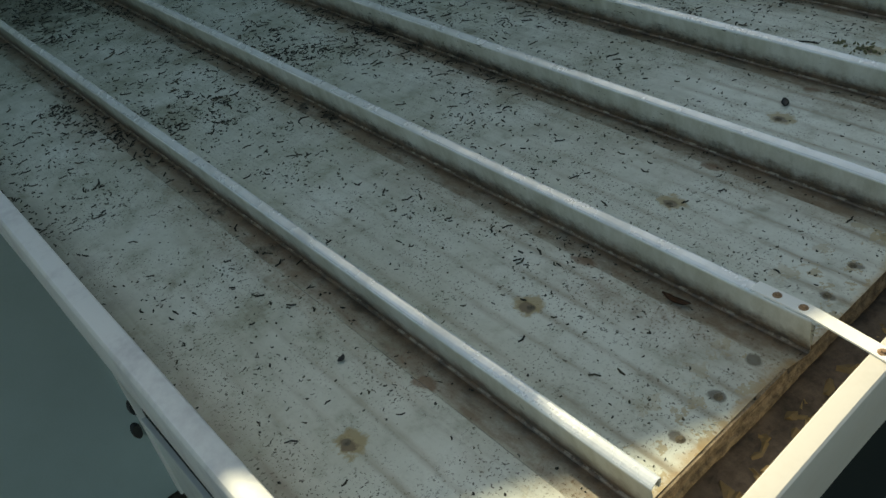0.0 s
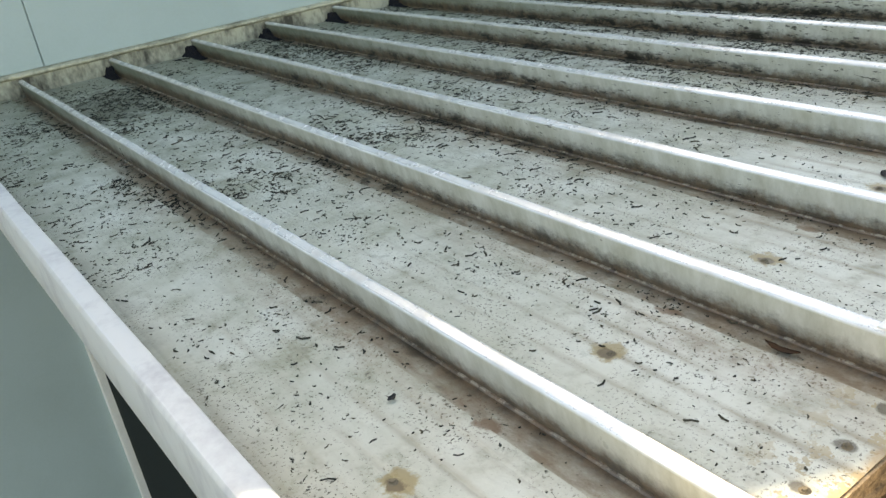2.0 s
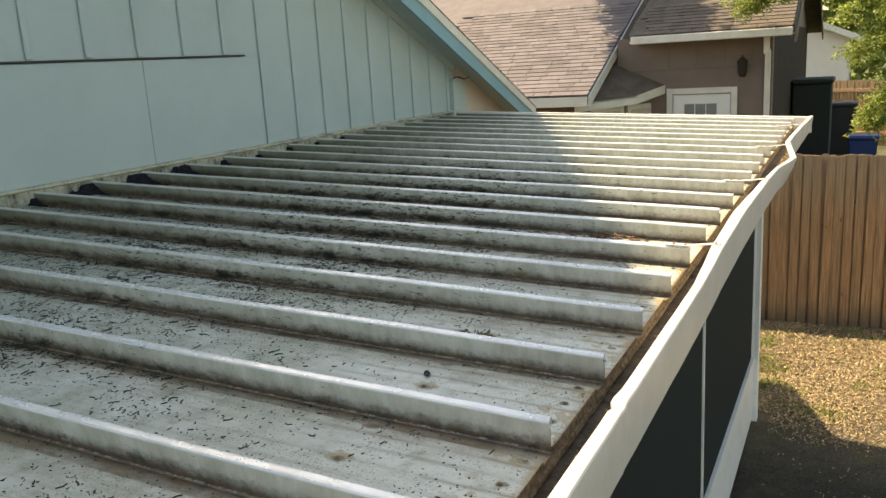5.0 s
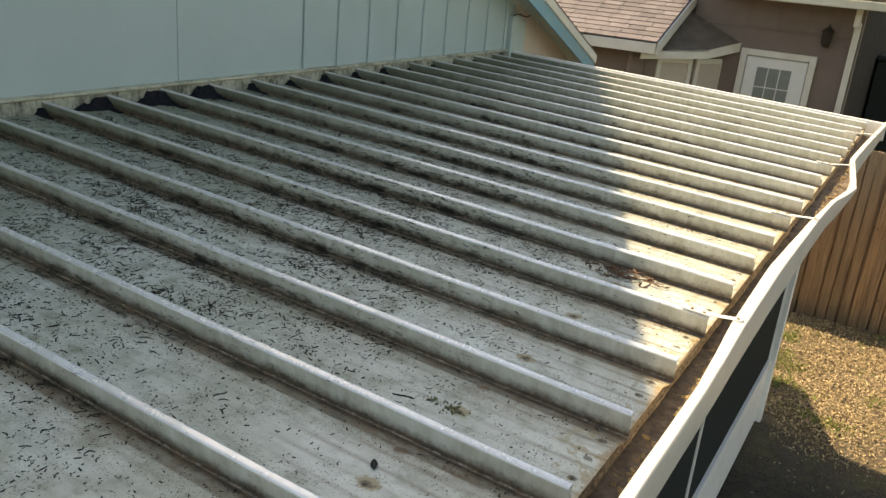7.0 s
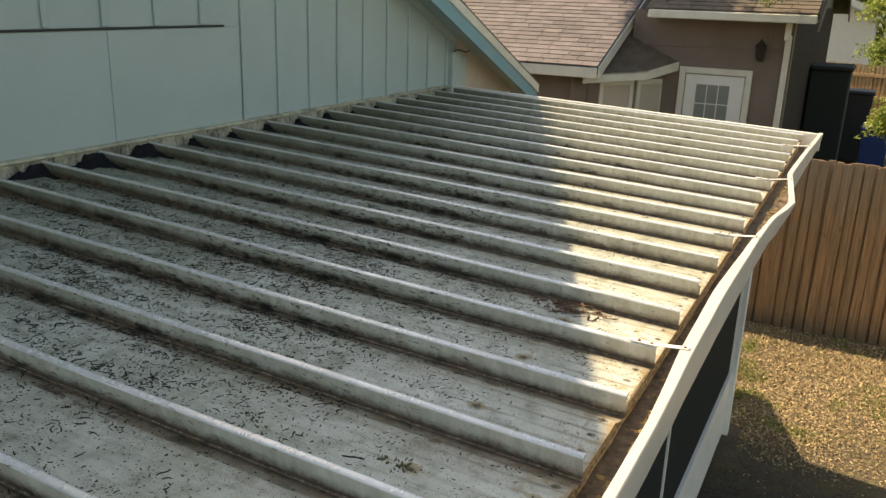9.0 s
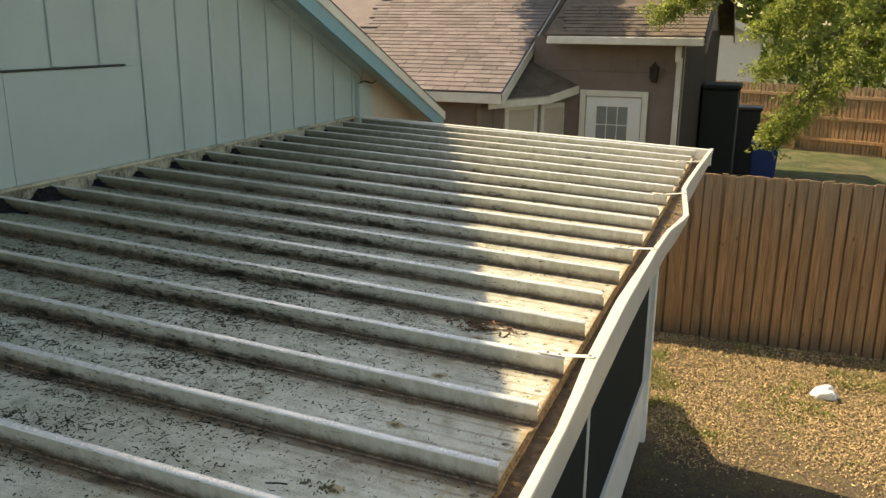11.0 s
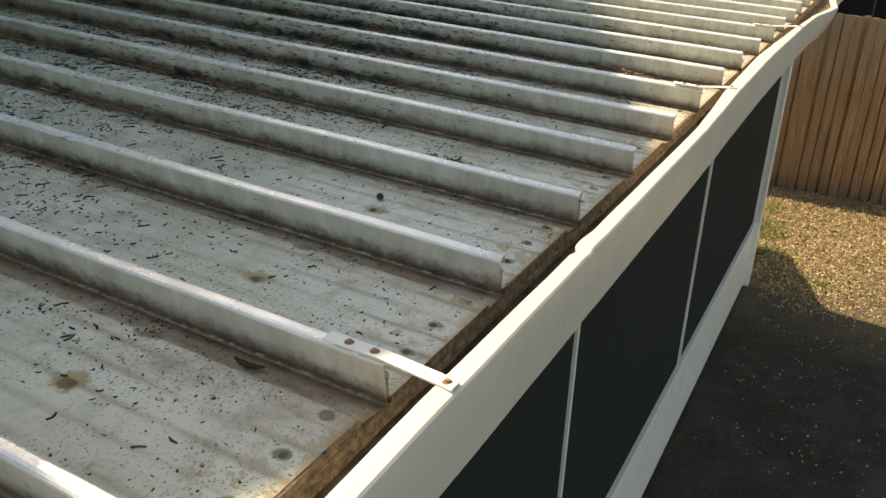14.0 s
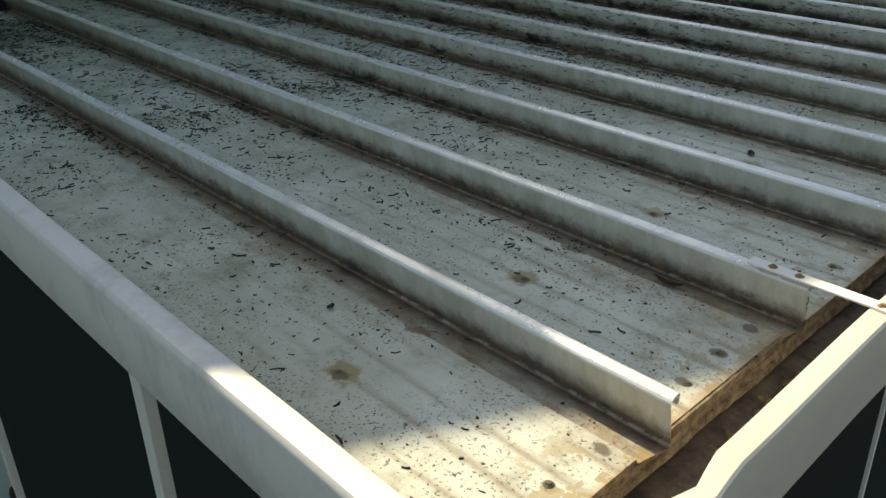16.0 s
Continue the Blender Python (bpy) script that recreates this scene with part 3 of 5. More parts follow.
for sgn in (1, -1):
    def along(d, y, drop):
        return Vector((RIDGE_X + sgn * d, y, TIP_Z + RAKE_M * (TIP_X - RIDGE_X - max(CLIP, d)) - drop))
    span = TIP_X - RIDGE_X
    def slab(name, y0, y1, d0, d1, material, e0=0.0, e1=span, label=""):
        bm = bmesh.new()
        extrude(bm, [(y0, d0), (y1, d0), (y1, d1), (y0, d1)], [lambda a, b: along(e0, a, b), lambda a, b: along(CLIP, a, b), lambda a, b: along(e1, a, b)])
        return part(name, bm, material, house_roof, label)
    slab("barge_board", RAKE_Y, RAKE_Y + 0.022, 0.075, 0.19, BLUE, label="faded blue barge board")
    slab("rake_edging", RAKE_Y - 0.016, RAKE_Y + 0.02, 0.0, 0.075, OFFWHITE, label="cream rake edging")
    slab("soffit", RAKE_Y + 0.022, WALL_Y + 0.1, 0.07, 0.09, SIDING)
    slab("roof_deck", RAKE_Y - 0.018, 11.0, -0.012, 0.0, DARK_SHINGLE, label="dark shingled roof slope")
    bm = bmesh.new()
    extrude(bm, [(sgn * 4.86, rake_z(RIDGE_X + 4.86) - 0.09), (sgn * 6.06, rake_z(RIDGE_X + 6.06) - 0.09), (sgn * 6.06, 2.36), (sgn * 4.86, 2.36)],
            [lambda a, b: Vector((RIDGE_X + a, 2.785, b)), lambda a, b: Vector((RIDGE_X + a, WALL_Y + 0.3, b))])
    part("cornice_return", bm, TAN, house_roof, "beige boxed cornice return")
for name, dims in (("wall_east", (6.35, 6.5, WALL_Y + 0.15, 11.0, 0, 2.85)), ("wall_west", (x0, x0 + 0.15, WALL_Y + 0.15, 11.0, 0, 2.85)), ("wall_back", (x0, 6.5, 11.0, 11.15, 0, 2.85))):
    tagged(boxed(name, dims, SIDING), "pale blue painted house wall", "wall", kind="structure")

# ---- patio roof ----
patio_roof = thing("patio_roof", "weathered white aluminium pan roof with upright ribs", "patio roof", at=(0, 0, H))
line = [(-0.0030, 0.046), (-0.0034, 0.0122), (0.005, 0.0115)]
for g in (0.045, 0.090, 0.135, 0.180, 0.225):
    line += [(g - 0.0045, 0.0115), (g, 0.0111), (g + 0.0045, 0.0115)]
line += [(0.250, 0.0115), (0.254, 0.0045), (0.2935, 0.0035), (0.2955, 0.0055), (0.2975, 0.006), (0.2968, 0.010), (0.2950, 0.020), (0.2922, 0.036), (0.2896, 0.0535), (0.2888, 0.0575), (0.2892, 0.0600), (0.2908, 0.0620), (0.2938, 0.0638), (0.2978, 0.0652), (0.3014, 0.0658), (0.3040, 0.0648), (0.3050, 0.0618), (0.3046, 0.0560), (0.3028, 0.0525), (0.3005, 0.0530)]
prof = sheet(line, 0.0011)
ROWS = 57


def panel_mesh(seed):
    bm = bmesh.new()
    spots = []
    for k in range(ROWS):
        yy = (WALL_Y - 0.03) * k / (ROWS - 1)
        side = 0.0022 * noise.noise((seed * 7.1, yy * 1.7, 0)) + 0.0012 * noise.noise((seed * 3.3, yy * 7, 2))
        dip = 0.0016 * noise.noise((seed * 5.7, yy * 2.5, 4)) - 0.001 - 0.0022 * max(0, noise.noise((seed * 2.9, yy * 9, 6)) - 0.3)
        jut = (0.008, 0.004, -0.003, 0.006)[seed] if k == 0 else 0.0
        spots.append(lambda a, b, yy=yy, side=side, dip=dip, jut=jut: Vector((a + (side * max(0, b - 0.02) / 0.046 if a > 0.28 else 0), yy - (jut if a > 0.286 else 0), b + PITCH * yy + (dip if b > 0.04 else 0) + (0.0012 * noise.noise((a * 14 + seed, yy * 4, 1)) if a < 0.24 and b > 0.01 else 0))))
    extrude(bm, prof, spots)
    return finish("roof_panel", bm, PANEL)


pan_meshes = [panel_mesh(k) for k in range(4)]
rng = random.Random(8)
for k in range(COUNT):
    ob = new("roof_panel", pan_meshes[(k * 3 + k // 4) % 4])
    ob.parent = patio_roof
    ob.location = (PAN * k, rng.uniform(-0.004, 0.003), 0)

# the composite edge under the panels, at the eave
bm = bmesh.new()
edge = [(0.004, 0.0), (-0.001, -0.001), (-0.0015, -0.0095), (-0.0045, -0.0110), (-0.0050, -0.0205), (0.012, -0.024), (0.012, -0.044), (0.05, -0.044), (0.05, 0.0)]
steps = 760
stations = []
for i in range(steps + 1):
    xx = 0.012 + (LENGTH - 0.012) * i / steps
    w0 = 0.0025 * noise.noise((xx * 9, 0, 0)) + 0.0015 * noise.noise((xx * 34, 3, 0)) + 0.0012 * noise.noise((xx * 90, 5, 0))
    stations.append(lambda a, b, xx=xx, w0=w0: Vector((xx, a + (w0 if a < 0.003 else 0), b + (0.2 * w0 if b < -0.012 else 0))))
extrude(bm, edge, stations)
part("eave_edge", bm, EDGE, patio_roof, "crumbling brown edge of the roof core")
# dirty closure under each panel's end
bm = bmesh.new()
box(bm, 0.006, 0.250, -0.0012, 0.004, 0.0, 0.0102)
fill = finish("end_fill", bm, EDGE)
for k in range(COUNT):
    ob = new("end_fill", fill)
    ob.parent = patio_roof
    ob.location = (PAN * k, 0, 0)
boxed("ceiling_skin", (0.01, LENGTH - 0.01, 0.05, WALL_Y - 0.03, -0.05, -0.002), WHITE, patio_roof, m=Matrix(((1, 0, 0, 0), (0, 1, 0, 0), (0, PITCH, 1, 0), (0, 0, 0, 1))))

# screws in the panels
def screw_mesh(name, radius, material):
    bm = bmesh.new()
    disc(bm, (0, 0, 0), radius * 1.6, radius * 0.3, 10)
    disc(bm, (0, 0, radius * 0.3), radius, radius * 0.5, 6)
    return finish(name, bm, material)


pan_screw = screw_mesh("panel_screw", 0.0037, DARK_SCREW)
rng = random.Random(5)
for k in range(COUNT):
    for ux, uy in ((0.085, 0.03), (0.162, 0.032), (0.238, 0.03), (0.13, 0.30)):
        if rng.random() < 0.12:
            continue
        ob = new("panel_screw", pan_screw)
        ob.parent = patio_roof
        uy += rng.uniform(-0.003, 0.003)
        ob.location = (PAN * k + ux + rng.uniform(-0.003, 0.003), uy, 0.0115 + PITCH * uy)

# ---- wall flashing above the panels ----
z0 = roof_z(WALL_Y)
flashing = thing("wall_flashing", "aged cream flashing strip with black grime along its apron", "flashing", kind="structure")


def strip(name, outline, material, label):
    bm = bmesh.new()
    extrude(bm, outline, [(lambda a, b, i=i: Vector((-0.02 + (LENGTH + 0.06) * i / 120, a, b + 0.004 * noise.noise((i * 0.35, 0, 5))))) for i in range(121)])
    part(name, bm, material, flashing, label)


strip("bead", [(WALL_Y - 0.026, z0 + 0.066), (WALL_Y - 0.034, z0 + 0.072), (WALL_Y - 0.033, z0 + 0.079), (WALL_Y - 0.014, z0 + 0.084), (WALL_Y - 0.001, z0 + 0.085), (WALL_Y - 0.001, z0 + 0.066)], CREAM, "cream sealed top bead")
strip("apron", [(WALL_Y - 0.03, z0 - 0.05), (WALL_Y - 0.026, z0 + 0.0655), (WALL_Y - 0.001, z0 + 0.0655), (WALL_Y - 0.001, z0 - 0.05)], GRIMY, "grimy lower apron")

# ---- gutter ----
gutter = thing("gutter", "white metal gutter, dented and bowed, full of brown leaves", "gutter", at=(0, 0, H))
BOW = [(-0.03, 0.0), (0.13, -0.003), (0.165, -0.008), (0.19, -0.012), (0.215, -0.006), (0.24, -0.001), (0.575, 0.001), (0.90, -0.002), (0.940, -0.002), (0.958, -0.008), (0.975, 0.002), (1.0, 0.003), (1.04, -0.001), (1.7, -0.004), (2.1, 0.016), (2.65, 0.024), (3.3, 0.002), (3.7, -0.021), (4.06, -0.06), (4.13, -0.052), (4.75, 0.016), (4.9, 0.016), (5.6, 0.0), (6.0, -0.014), (6.48, -0.026)]


def bow(x):
    for (xa, ya), (xb, yb) in zip(BOW, BOW[1:]):
        if x <= xb:
            t = (x - xa) / (xb - xa)
            return ya + (yb - ya) * t
    return BOW[-1][1]


lip = [(-0.0825, 0.058), (-0.0812, 0.0705), (-0.0816, 0.0735), (-0.0835, 0.0750), (-0.0975, 0.0757), (-0.1045, 0.0752), (-0.1070, 0.0730), (-0.108, 0.068), (-0.106, 0.02), (-0.102, -0.040), (-0.095, -0.047), (-0.01, -0.062), (-0.008, -0.05)]
prof = sheet(lip, -0.0012)
xs = sorted({-0.015} | {0.03 + (LENGTH + 0.03) * i / 230 for i in range(231)} | {0.13, 0.165, 0.19, 0.215, 0.24, 0.94, 0.958, 0.975, 1.0, 1.04, 4.06, 4.13})
bm = bmesh.new()


def gutter_at(x):
    o = bow(x)
    dent = 0.0012 * noise.noise((x * 5, 1, 0)) * min(1, max(0, x / 0.1))
    crush = 0.55 if x < 0.4 else 0.3 if x < 1.1 else 0.45 if x < 3.5 else 0.45 + 0.55 * min(1, (x - 3.5) / 0.4)
    wide = 0.005 * min(1, max(0, (0.19 - x) / 0.05))

    def at(a, b):
        low = 0.35 + 0.65 * min(1, max(0, (b + 0.05) / 0.11))
        inner = b > 0.05 and a > -0.09
        shift = o * low * (1 if inner else crush) + (wide if inner else 0)
        start = -0.015 + (1.20 * (min(a, -0.081) + 0.108) if b > 0.06 or a > -0.09 else 0)
        return Vector((max(x, start), a + (shift if a < -0.05 else 0) + dent, b + dent * 0.6))
    return at


extrude(bm, prof, [gutter_at(x) for x in xs])
rounded(part("trough", bm, GUTTER, gutter))
bm = bmesh.new()
extrude(bm, [(-0.095, -0.049), (-0.095, -0.040), (-0.07, -0.038), (-0.045, -0.032), (-0.02, -0.030), (0.008, -0.027), (0.008, -0.058)], [(lambda a, b, x=x: Vector((x, a + bow(x) * (0.4 if a < -0.05 else 0), b + 0.005 * noise.noise((x * 12, a * 30, 0))))) for x in [0.02 + (LENGTH - 0.02) * i / 260 for i in range(261)]])
part("silt", bm, TROUGH, gutter, "wet brown dirt in the gutter")
# the same section along the near gable end
bm = bmesh.new()
side = [(0.017, 0.060), (0.0165, 0.0705), (0.0152, 0.0735), (0.011, 0.0752), (-0.006, 0.0758), (-0.0115, 0.0745), (-0.0143, 0.071), (-0.015, 0.066), (-0.014, 0.02), (-0.012, -0.030), (-0.008, -0.036), (0.02, -0.037)]
prof = sheet(side, 0.0012)


def side_at(y):
    lift = PITCH * max(y, 0)
    sway = 0.003 * noise.noise((0, y * 2.2, 4))
    return lambda a, b: Vector((a + sway * min(1, max(0, (y + 0.1) / 0.1)), max(y, -0.1085 + (0.66 * (min(a, 0.017) + 0.015) if b > 0.06 or a > -0.005 else (0.06 - b) * 0.06)), b + lift + 0.001 * noise.noise((0, y * 6, 2))))


extrude(bm, prof, [side_at(y) for y in [-0.1085] + [-0.08 + (WALL_Y - 0.04 + 0.08) * i / 60 for i in range(61)]])
rounded(part("end_fascia", bm, DUSTY, gutter, "white end fascia with streaky dust"))
boxed("end_fascia", (LENGTH + 0.02, LENGTH + 0.055, -0.125, WALL_Y - 0.04, -0.045, 0.074), WHITE, gutter, bevel=0.003, m=Matrix(((1, 0, 0, 0), (0, 1, 0, 0), (0, PITCH, 1, 0), (0, 0, 0, 1))))
boxed("lap_joint", (-0.0115, 0.0150, 0.438, 0.62, 0.0752, 0.0763), DUSTY, gutter, bevel=0.0005, m=Matrix(((1, 0, 0, 0), (0, 1, 0, 0), (0, PITCH, 1, 0), (0, 0, 0, 1))))

rust_screw = screw_mesh("rusty_screw", 0.0038, RUST)


def rusty(parent, place, name="screw"):
    ob = new(name, rust_screw)
    ob.parent = parent
    ob.location = place
    return ob


rusty(gutter, (0.004, -0.092, 0.0755))
for k in (2, 7, 11, 15, 19):
    xr = PAN * k - 0.011
    y_lip = -0.092 + bow(xr)
    twist = {2: -0.023, 15: 0.03}.get(k, 0.0)
    bm = bmesh.new()
    a = Vector((xr, 0.072, 0.0678 + PITCH * 0.072))
    b = Vector((xr, 0.0, 0.0678))
    c = Vector((xr + twist, y_lip, 0.0765))
    w = 0.0095
    ring = []
    for p in (a, (a + b) / 2, b, (b + c) / 2, c, c + (c - b).normalized() * 0.011):
        ring.append([bm.verts.new(p + Vector((sx * w, 0, sz))) for sx, sz in ((-1, 0), (1, 0), (1, 0.0022), (-1, 0.0022))])
    for r0, r1 in zip(ring, ring[1:]):
        for i in range(4):
            bm.faces.new((r0[i], r0[(i + 1) % 4], r1[(i + 1) % 4], r1[i]))
    bm.faces.new(ring[0][::-1])
    bm.faces.new(ring[-1])
    strap = part("strap", bm, WHITE, gutter, "flat white hanger strap")
    for p in (Vector((xr, 0.043, 0.0700 + PITCH * 0.043)), Vector((xr, 0.010, 0.0700 + PITCH * 0.010)), c + Vector((0, 0, 0.0022))):
        rusty(strap, p)

# ---- screened walls under the roof ----
SX, SY = 0.22, 0.24


def screen_wall(name, start, end, posts, label, half=0.008, front=0.024):
    """A framed screen from start to end (plan points) with a white kick panel; posts: metres along it."""
    t = thing(name, label, "screen wall", kind="structure", at=(*start, 0))
    d = Vector((end[0] - start[0], end[1] - start[1], 0))
    length = d.length
    turn = Matrix.Rotation(math.atan2(d.y, d.x), 4, "Z")
    def piece(n, dims, mat, lab="", bevel=0.003):
        ob = boxed(n, dims, mat, t, lab, bevel)
        ob.matrix_local = turn
    piece("kick_panel", (0, length, -0.012, 0.012, 0.02, 0.52), WHITE, "white metal kick panel")
    piece("sill_rail", (0, length, -0.02, 0.02, 0.52, 0.555), WHITE)
    piece("top_rail", (0, length, -0.02, 0.02, H - 0.11, H - 0.06), WHITE)
    for i, p in enumerate(posts):
        piece("post", (p - half, p + half, -front, 0.03, 0.0, H - 0.06), WHITE)
    for p0, p1 in zip(posts, posts[1:]):
        piece("screen", (p0 + half, p1 - half, 0.004, 0.008, 0.555, H - 0.11), SCREEN, "dark insect screen")
    return t


screen_wall("wall_south", (SX, SY), (6.40, SY), [0.0, 1.84, 3.74, 6.16], "dark screened patio wall over a white kick panel", 0.0055, 0.009)
screen_wall("wall_west_screen", (SX, WALL_Y - 0.02), (SX, SY), [0.0, 1.66, 2.53], "dark screened end wall over a white kick panel", 0.022)
screen_wall("wall_east_screen", (6.40, SY), (6.40, WALL_Y - 0.02), [0.0, 1.3, 2.53], "dark screened end wall over a white kick panel")
tagged(boxed("corner_post", (6.385, 6.465, SY - 0.05, SY + 0.03, 0.0, H - 0.055), WHITE, bevel=0.006), "white square aluminium corner post", "post")
tagged(boxed("patio_floor", (0.24, 6.38, 0.262, WALL_Y, 0.0, 0.045), CONCRETE, bevel=0.006), "dusty grey concrete patio slab", "slab", kind="structure")

# ---- wooden fence ----
def picket_mesh(name, width, height, thick):
    bm = bmesh.new()
    c = 0.022
    out = [(-width / 2, 0), (width / 2, 0), (width / 2, height - c), (width / 2 - c * 0.8, height), (-width / 2 + c * 0.8, height), (-width / 2, height - c)]
    extrude(bm, out, [lambda a, b: Vector((0, a, b)), lambda a, b: Vector((thick, a, b))])
    return finish(name, bm, PICKET)


def fence(name, x, y0, y1, height, label, seed, rail_x=0.04):
    t = thing(name, label, "fence", at=(x, 0, 0))
    meshes = [picket_mesh("picket", w, height, 0.017) for w in (0.086, 0.089, 0.083)]
    rng = random.Random(seed)
    y = y0
    k = 0
    while y < y1:
        ob = new("picket", meshes[rng.randrange(3)])
        ob.parent = t
        ob.matrix_local = pose(-0.010 if k % 2 else 0.022, y + rng.uniform(-0.006, 0.006), -0.02 + rng.uniform(-0.012, 0.012), rng.uniform(-0.5, 0.5), rng.uniform(-0.3, 0.3), rng.uniform(-1.5, 1.5))
        y += 0.0515
        k += 1
    for z in (0.35, 0.95, 1.55):
        boxed("rail", (rail_x, rail_x + 0.038, y0 - 0.1, y1, z - 0.045, z + 0.045), PICKET, t, bevel=0.004)
    return t


fence("fence", 9.15, -9.0, 6.0, 1.86, "weathered cedar privacy fence with dog-eared pickets", 11)
far_fence = fence("back_fence", 25.3, -14.0, 6.0, 1.85, "sunlit golden cedar fence across the far lawn", 12, -0.046)
for yy in (-11.0, -8.6, -6.2, -3.8, -1.4, 1.0, 3.4):
    boxed("post", (-0.14, -0.05, yy - 0.045, yy + 0.045, 0.0, 1.8), PICKET, far_fence, bevel=0.005)
far_fence.matrix_world = pose(25.6, -1.5, 0, 0, 0, -20) @ Matrix.Translation((0, 1.5, 0))

# ---- the neighbour's house ----
def flat_quad_slab(bm, pts, thick):
    """A slab on four corner points, thickened downwards."""
    up = [bm.verts.new(p) for p in pts]
    dn = [bm.verts.new(Vector(p) - Vector((0, 0, thick))) for p in pts]
    bm.faces.new(up)
    bm.faces.new(dn[::-1])
    for i in range(4):
        j = (i + 1) % 4
        bm.faces.new((up[j], up[i], dn[i], dn[j]))


def shingle_mesh(name, width, depth, material):
    bm = bmesh.new()
    c = 0.004
    vs = [(-width / 2 + c, 0, 0), (width / 2 - c, 0, 0), (width / 2 - c, depth, 0.0), (-width / 2 + c, depth, 0.0)]
    top = [bm.verts.new((x, y, 0.016 if y == 0 else 0.005)) for x, y, z in vs]
    low = [bm.verts.new((x, y, -0.004)) for x, y, z in vs]
    bm.faces.new(top)
    for i in range(4):
        j = (i + 1) % 4
        bm.faces.new((top[j], top[i], low[i], low[j]))
    return finish(name, bm, material)


def shingled(parent, corner, slope, along, courses, tabs, material, seed, name="shingle", limit=99.0):
    """Courses of separate shingles that start at the eave's corner and climb towards +x; along: +1 or -1 in y."""
    rng = random.Random(seed)
    widths = [shingle_mesh(name, w, 0.17, material) for w in (0.24, 0.30, 0.36)]
    tilt = math.atan(slope)
    for c in range(courses):
        y = 0.0
        n = 0
        while n < tabs:
            i = rng.randrange(3) if n else (c * 2) % 3
            w = (0.24, 0.30, 0.36)[i]
            d = c * 0.14
            yy = y + w / 2
            if yy - w / 2 >= -0.02 and yy + w / 2 <= limit:
                ob = new(name, widths[i])
                ob.parent = parent
                ob.matrix_local = Matrix.Translation((corner[0] + d * math.cos(tilt), corner[1] + along * yy, corner[2] + d * math.sin(tilt) + 0.002)) @ Matrix.Rotation(-tilt, 4, "Y") @ Matrix.Rotation(radians(-90), 4, "Z") @ Matrix.Translation((0, 0, 0.0005 * rng.random()))
            y += w
            n += 1


NX = 13.0
neighbour = thing("neighbour_house", "brown painted house with red-brown and dark shingle roofs", "house", at=(0, 0, 0))
boxed("wall", (NX, NX + 0.2, 0.72, 3.03, 0, 3.2), BROWN_WALL, neighbour, "brown painted panel siding")
boxed("wall", (NX + 0.2, 22.0, 0.72, 0.92, 0, 3.3), DIM, neighbour, "brown side wall with its shade in the colour")
bm = bmesh.new()
extrude(bm, [(12.75, 3.25), (17.4, 5.15), (22.05, 3.25)], [lambda a, b: Vector((a, 0.74, b)), lambda a, b: Vector((a, 0.92, b))])
part("gable_wall", bm, BROWN_WALL, neighbour)
for yy in (1.03, 1.42, 1.82, 2.25):
    boxed("batten", (NX - 0.012, NX - 0.001, yy - 0.02, yy + 0.02, 2.72, 3.2), BROWN_WALL, neighbour, bevel=0.003)
boxed("band", (NX - 0.018, NX - 0.001, 0.74, 3.03, 2.685, 2.715), BROWN_WALL, neighbour, bevel=0.004)
# main roof with its eave gutter
bm = bmesh.new()
flat_quad_slab(bm, [(12.5, 0.40, 3.235), (12.5, 2.74, 3.235), (17.4, 2.74, 5.20), (17.4, 0.40, 5.20)], 0.06)
part("main_roof", bm, DARK_SHINGLE, neighbour, "dark shingled roof slope")
bm = bmesh.new()
flat_quad_slab(bm, [(17.4, 0.40, 5.20), (17.4, 2.74, 5.20), (22.3, 2.74, 3.235), (22.3, 0.40, 3.235)], 0.06)
part("main_roof", bm, DARK_SHINGLE, neighbour)
bm = bmesh.new()
extrude(bm, [(12.5, 3.17), (17.4, 5.13), (22.3, 3.17), (22.3, 3.0), (17.4, 4.96), (12.5, 3.0)], [lambda a, b: Vector((a, 0.375, b)), lambda a, b: Vector((a, 0.402, b))])
part("rake_board", bm, BROWN_WALL, neighbour)
boxed("eave_gutter", (12.40, 12.5, 0.42, 2.68, 3.10, 3.215), OFFWHITE, neighbour, "white eave gutter", bevel=0.012)
boxed("eave_soffit", (12.5, NX, 0.42, 2.72, 3.12, 3.14), OFFWHITE, neighbour)
bm = bmesh.new()
box(bm, 12.90, 12.985, 0.74, 0.82, 0.1, 2.92, bevel=0.012)
box(bm, 12.90, 12.985, 0.74, 0.82, -0.04, 0.26, bevel=0.012, m=Matrix.Translation((-0.24, 0, 2.90)))
part("downspout", bm, OFFWHITE, neighbour, "white downspout")
# the wing with the red-brown roof
WX, WZ, WM = 11.5, 2.42, 0.432
bm = bmesh.new()
flat_quad_slab(bm, [(WX, 3.08, WZ), (WX, 10.0, WZ), (WX + 5.5, 10.0, WZ + 5.5 * WM), (WX + 5.5, 3.08, WZ + 5.5 * WM)], 0.05)
part("wing_roof", bm, SHINGLE, neighbour, "red-brown shingled roof slope")
boxed("wing_fascia", (WX - 0.03, WX, 3.09, 10.0, WZ - 0.16, WZ - 0.015), OFFWHITE, neighbour, "white fascia board", bevel=0.005)
bm = bmesh.new()
extrude(bm, [(WX, WZ - 0.01), (WX + 5.5, WZ + 5.5 * WM - 0.01), (WX + 5.5, WZ + 5.5 * WM - 0.16), (WX, WZ - 0.16)], [lambda a, b: Vector((a, 3.05, b)), lambda a, b: Vector((a, 3.08, b))])
part("wing_rake", bm, OFFWHITE, neighbour, "tan rake board")
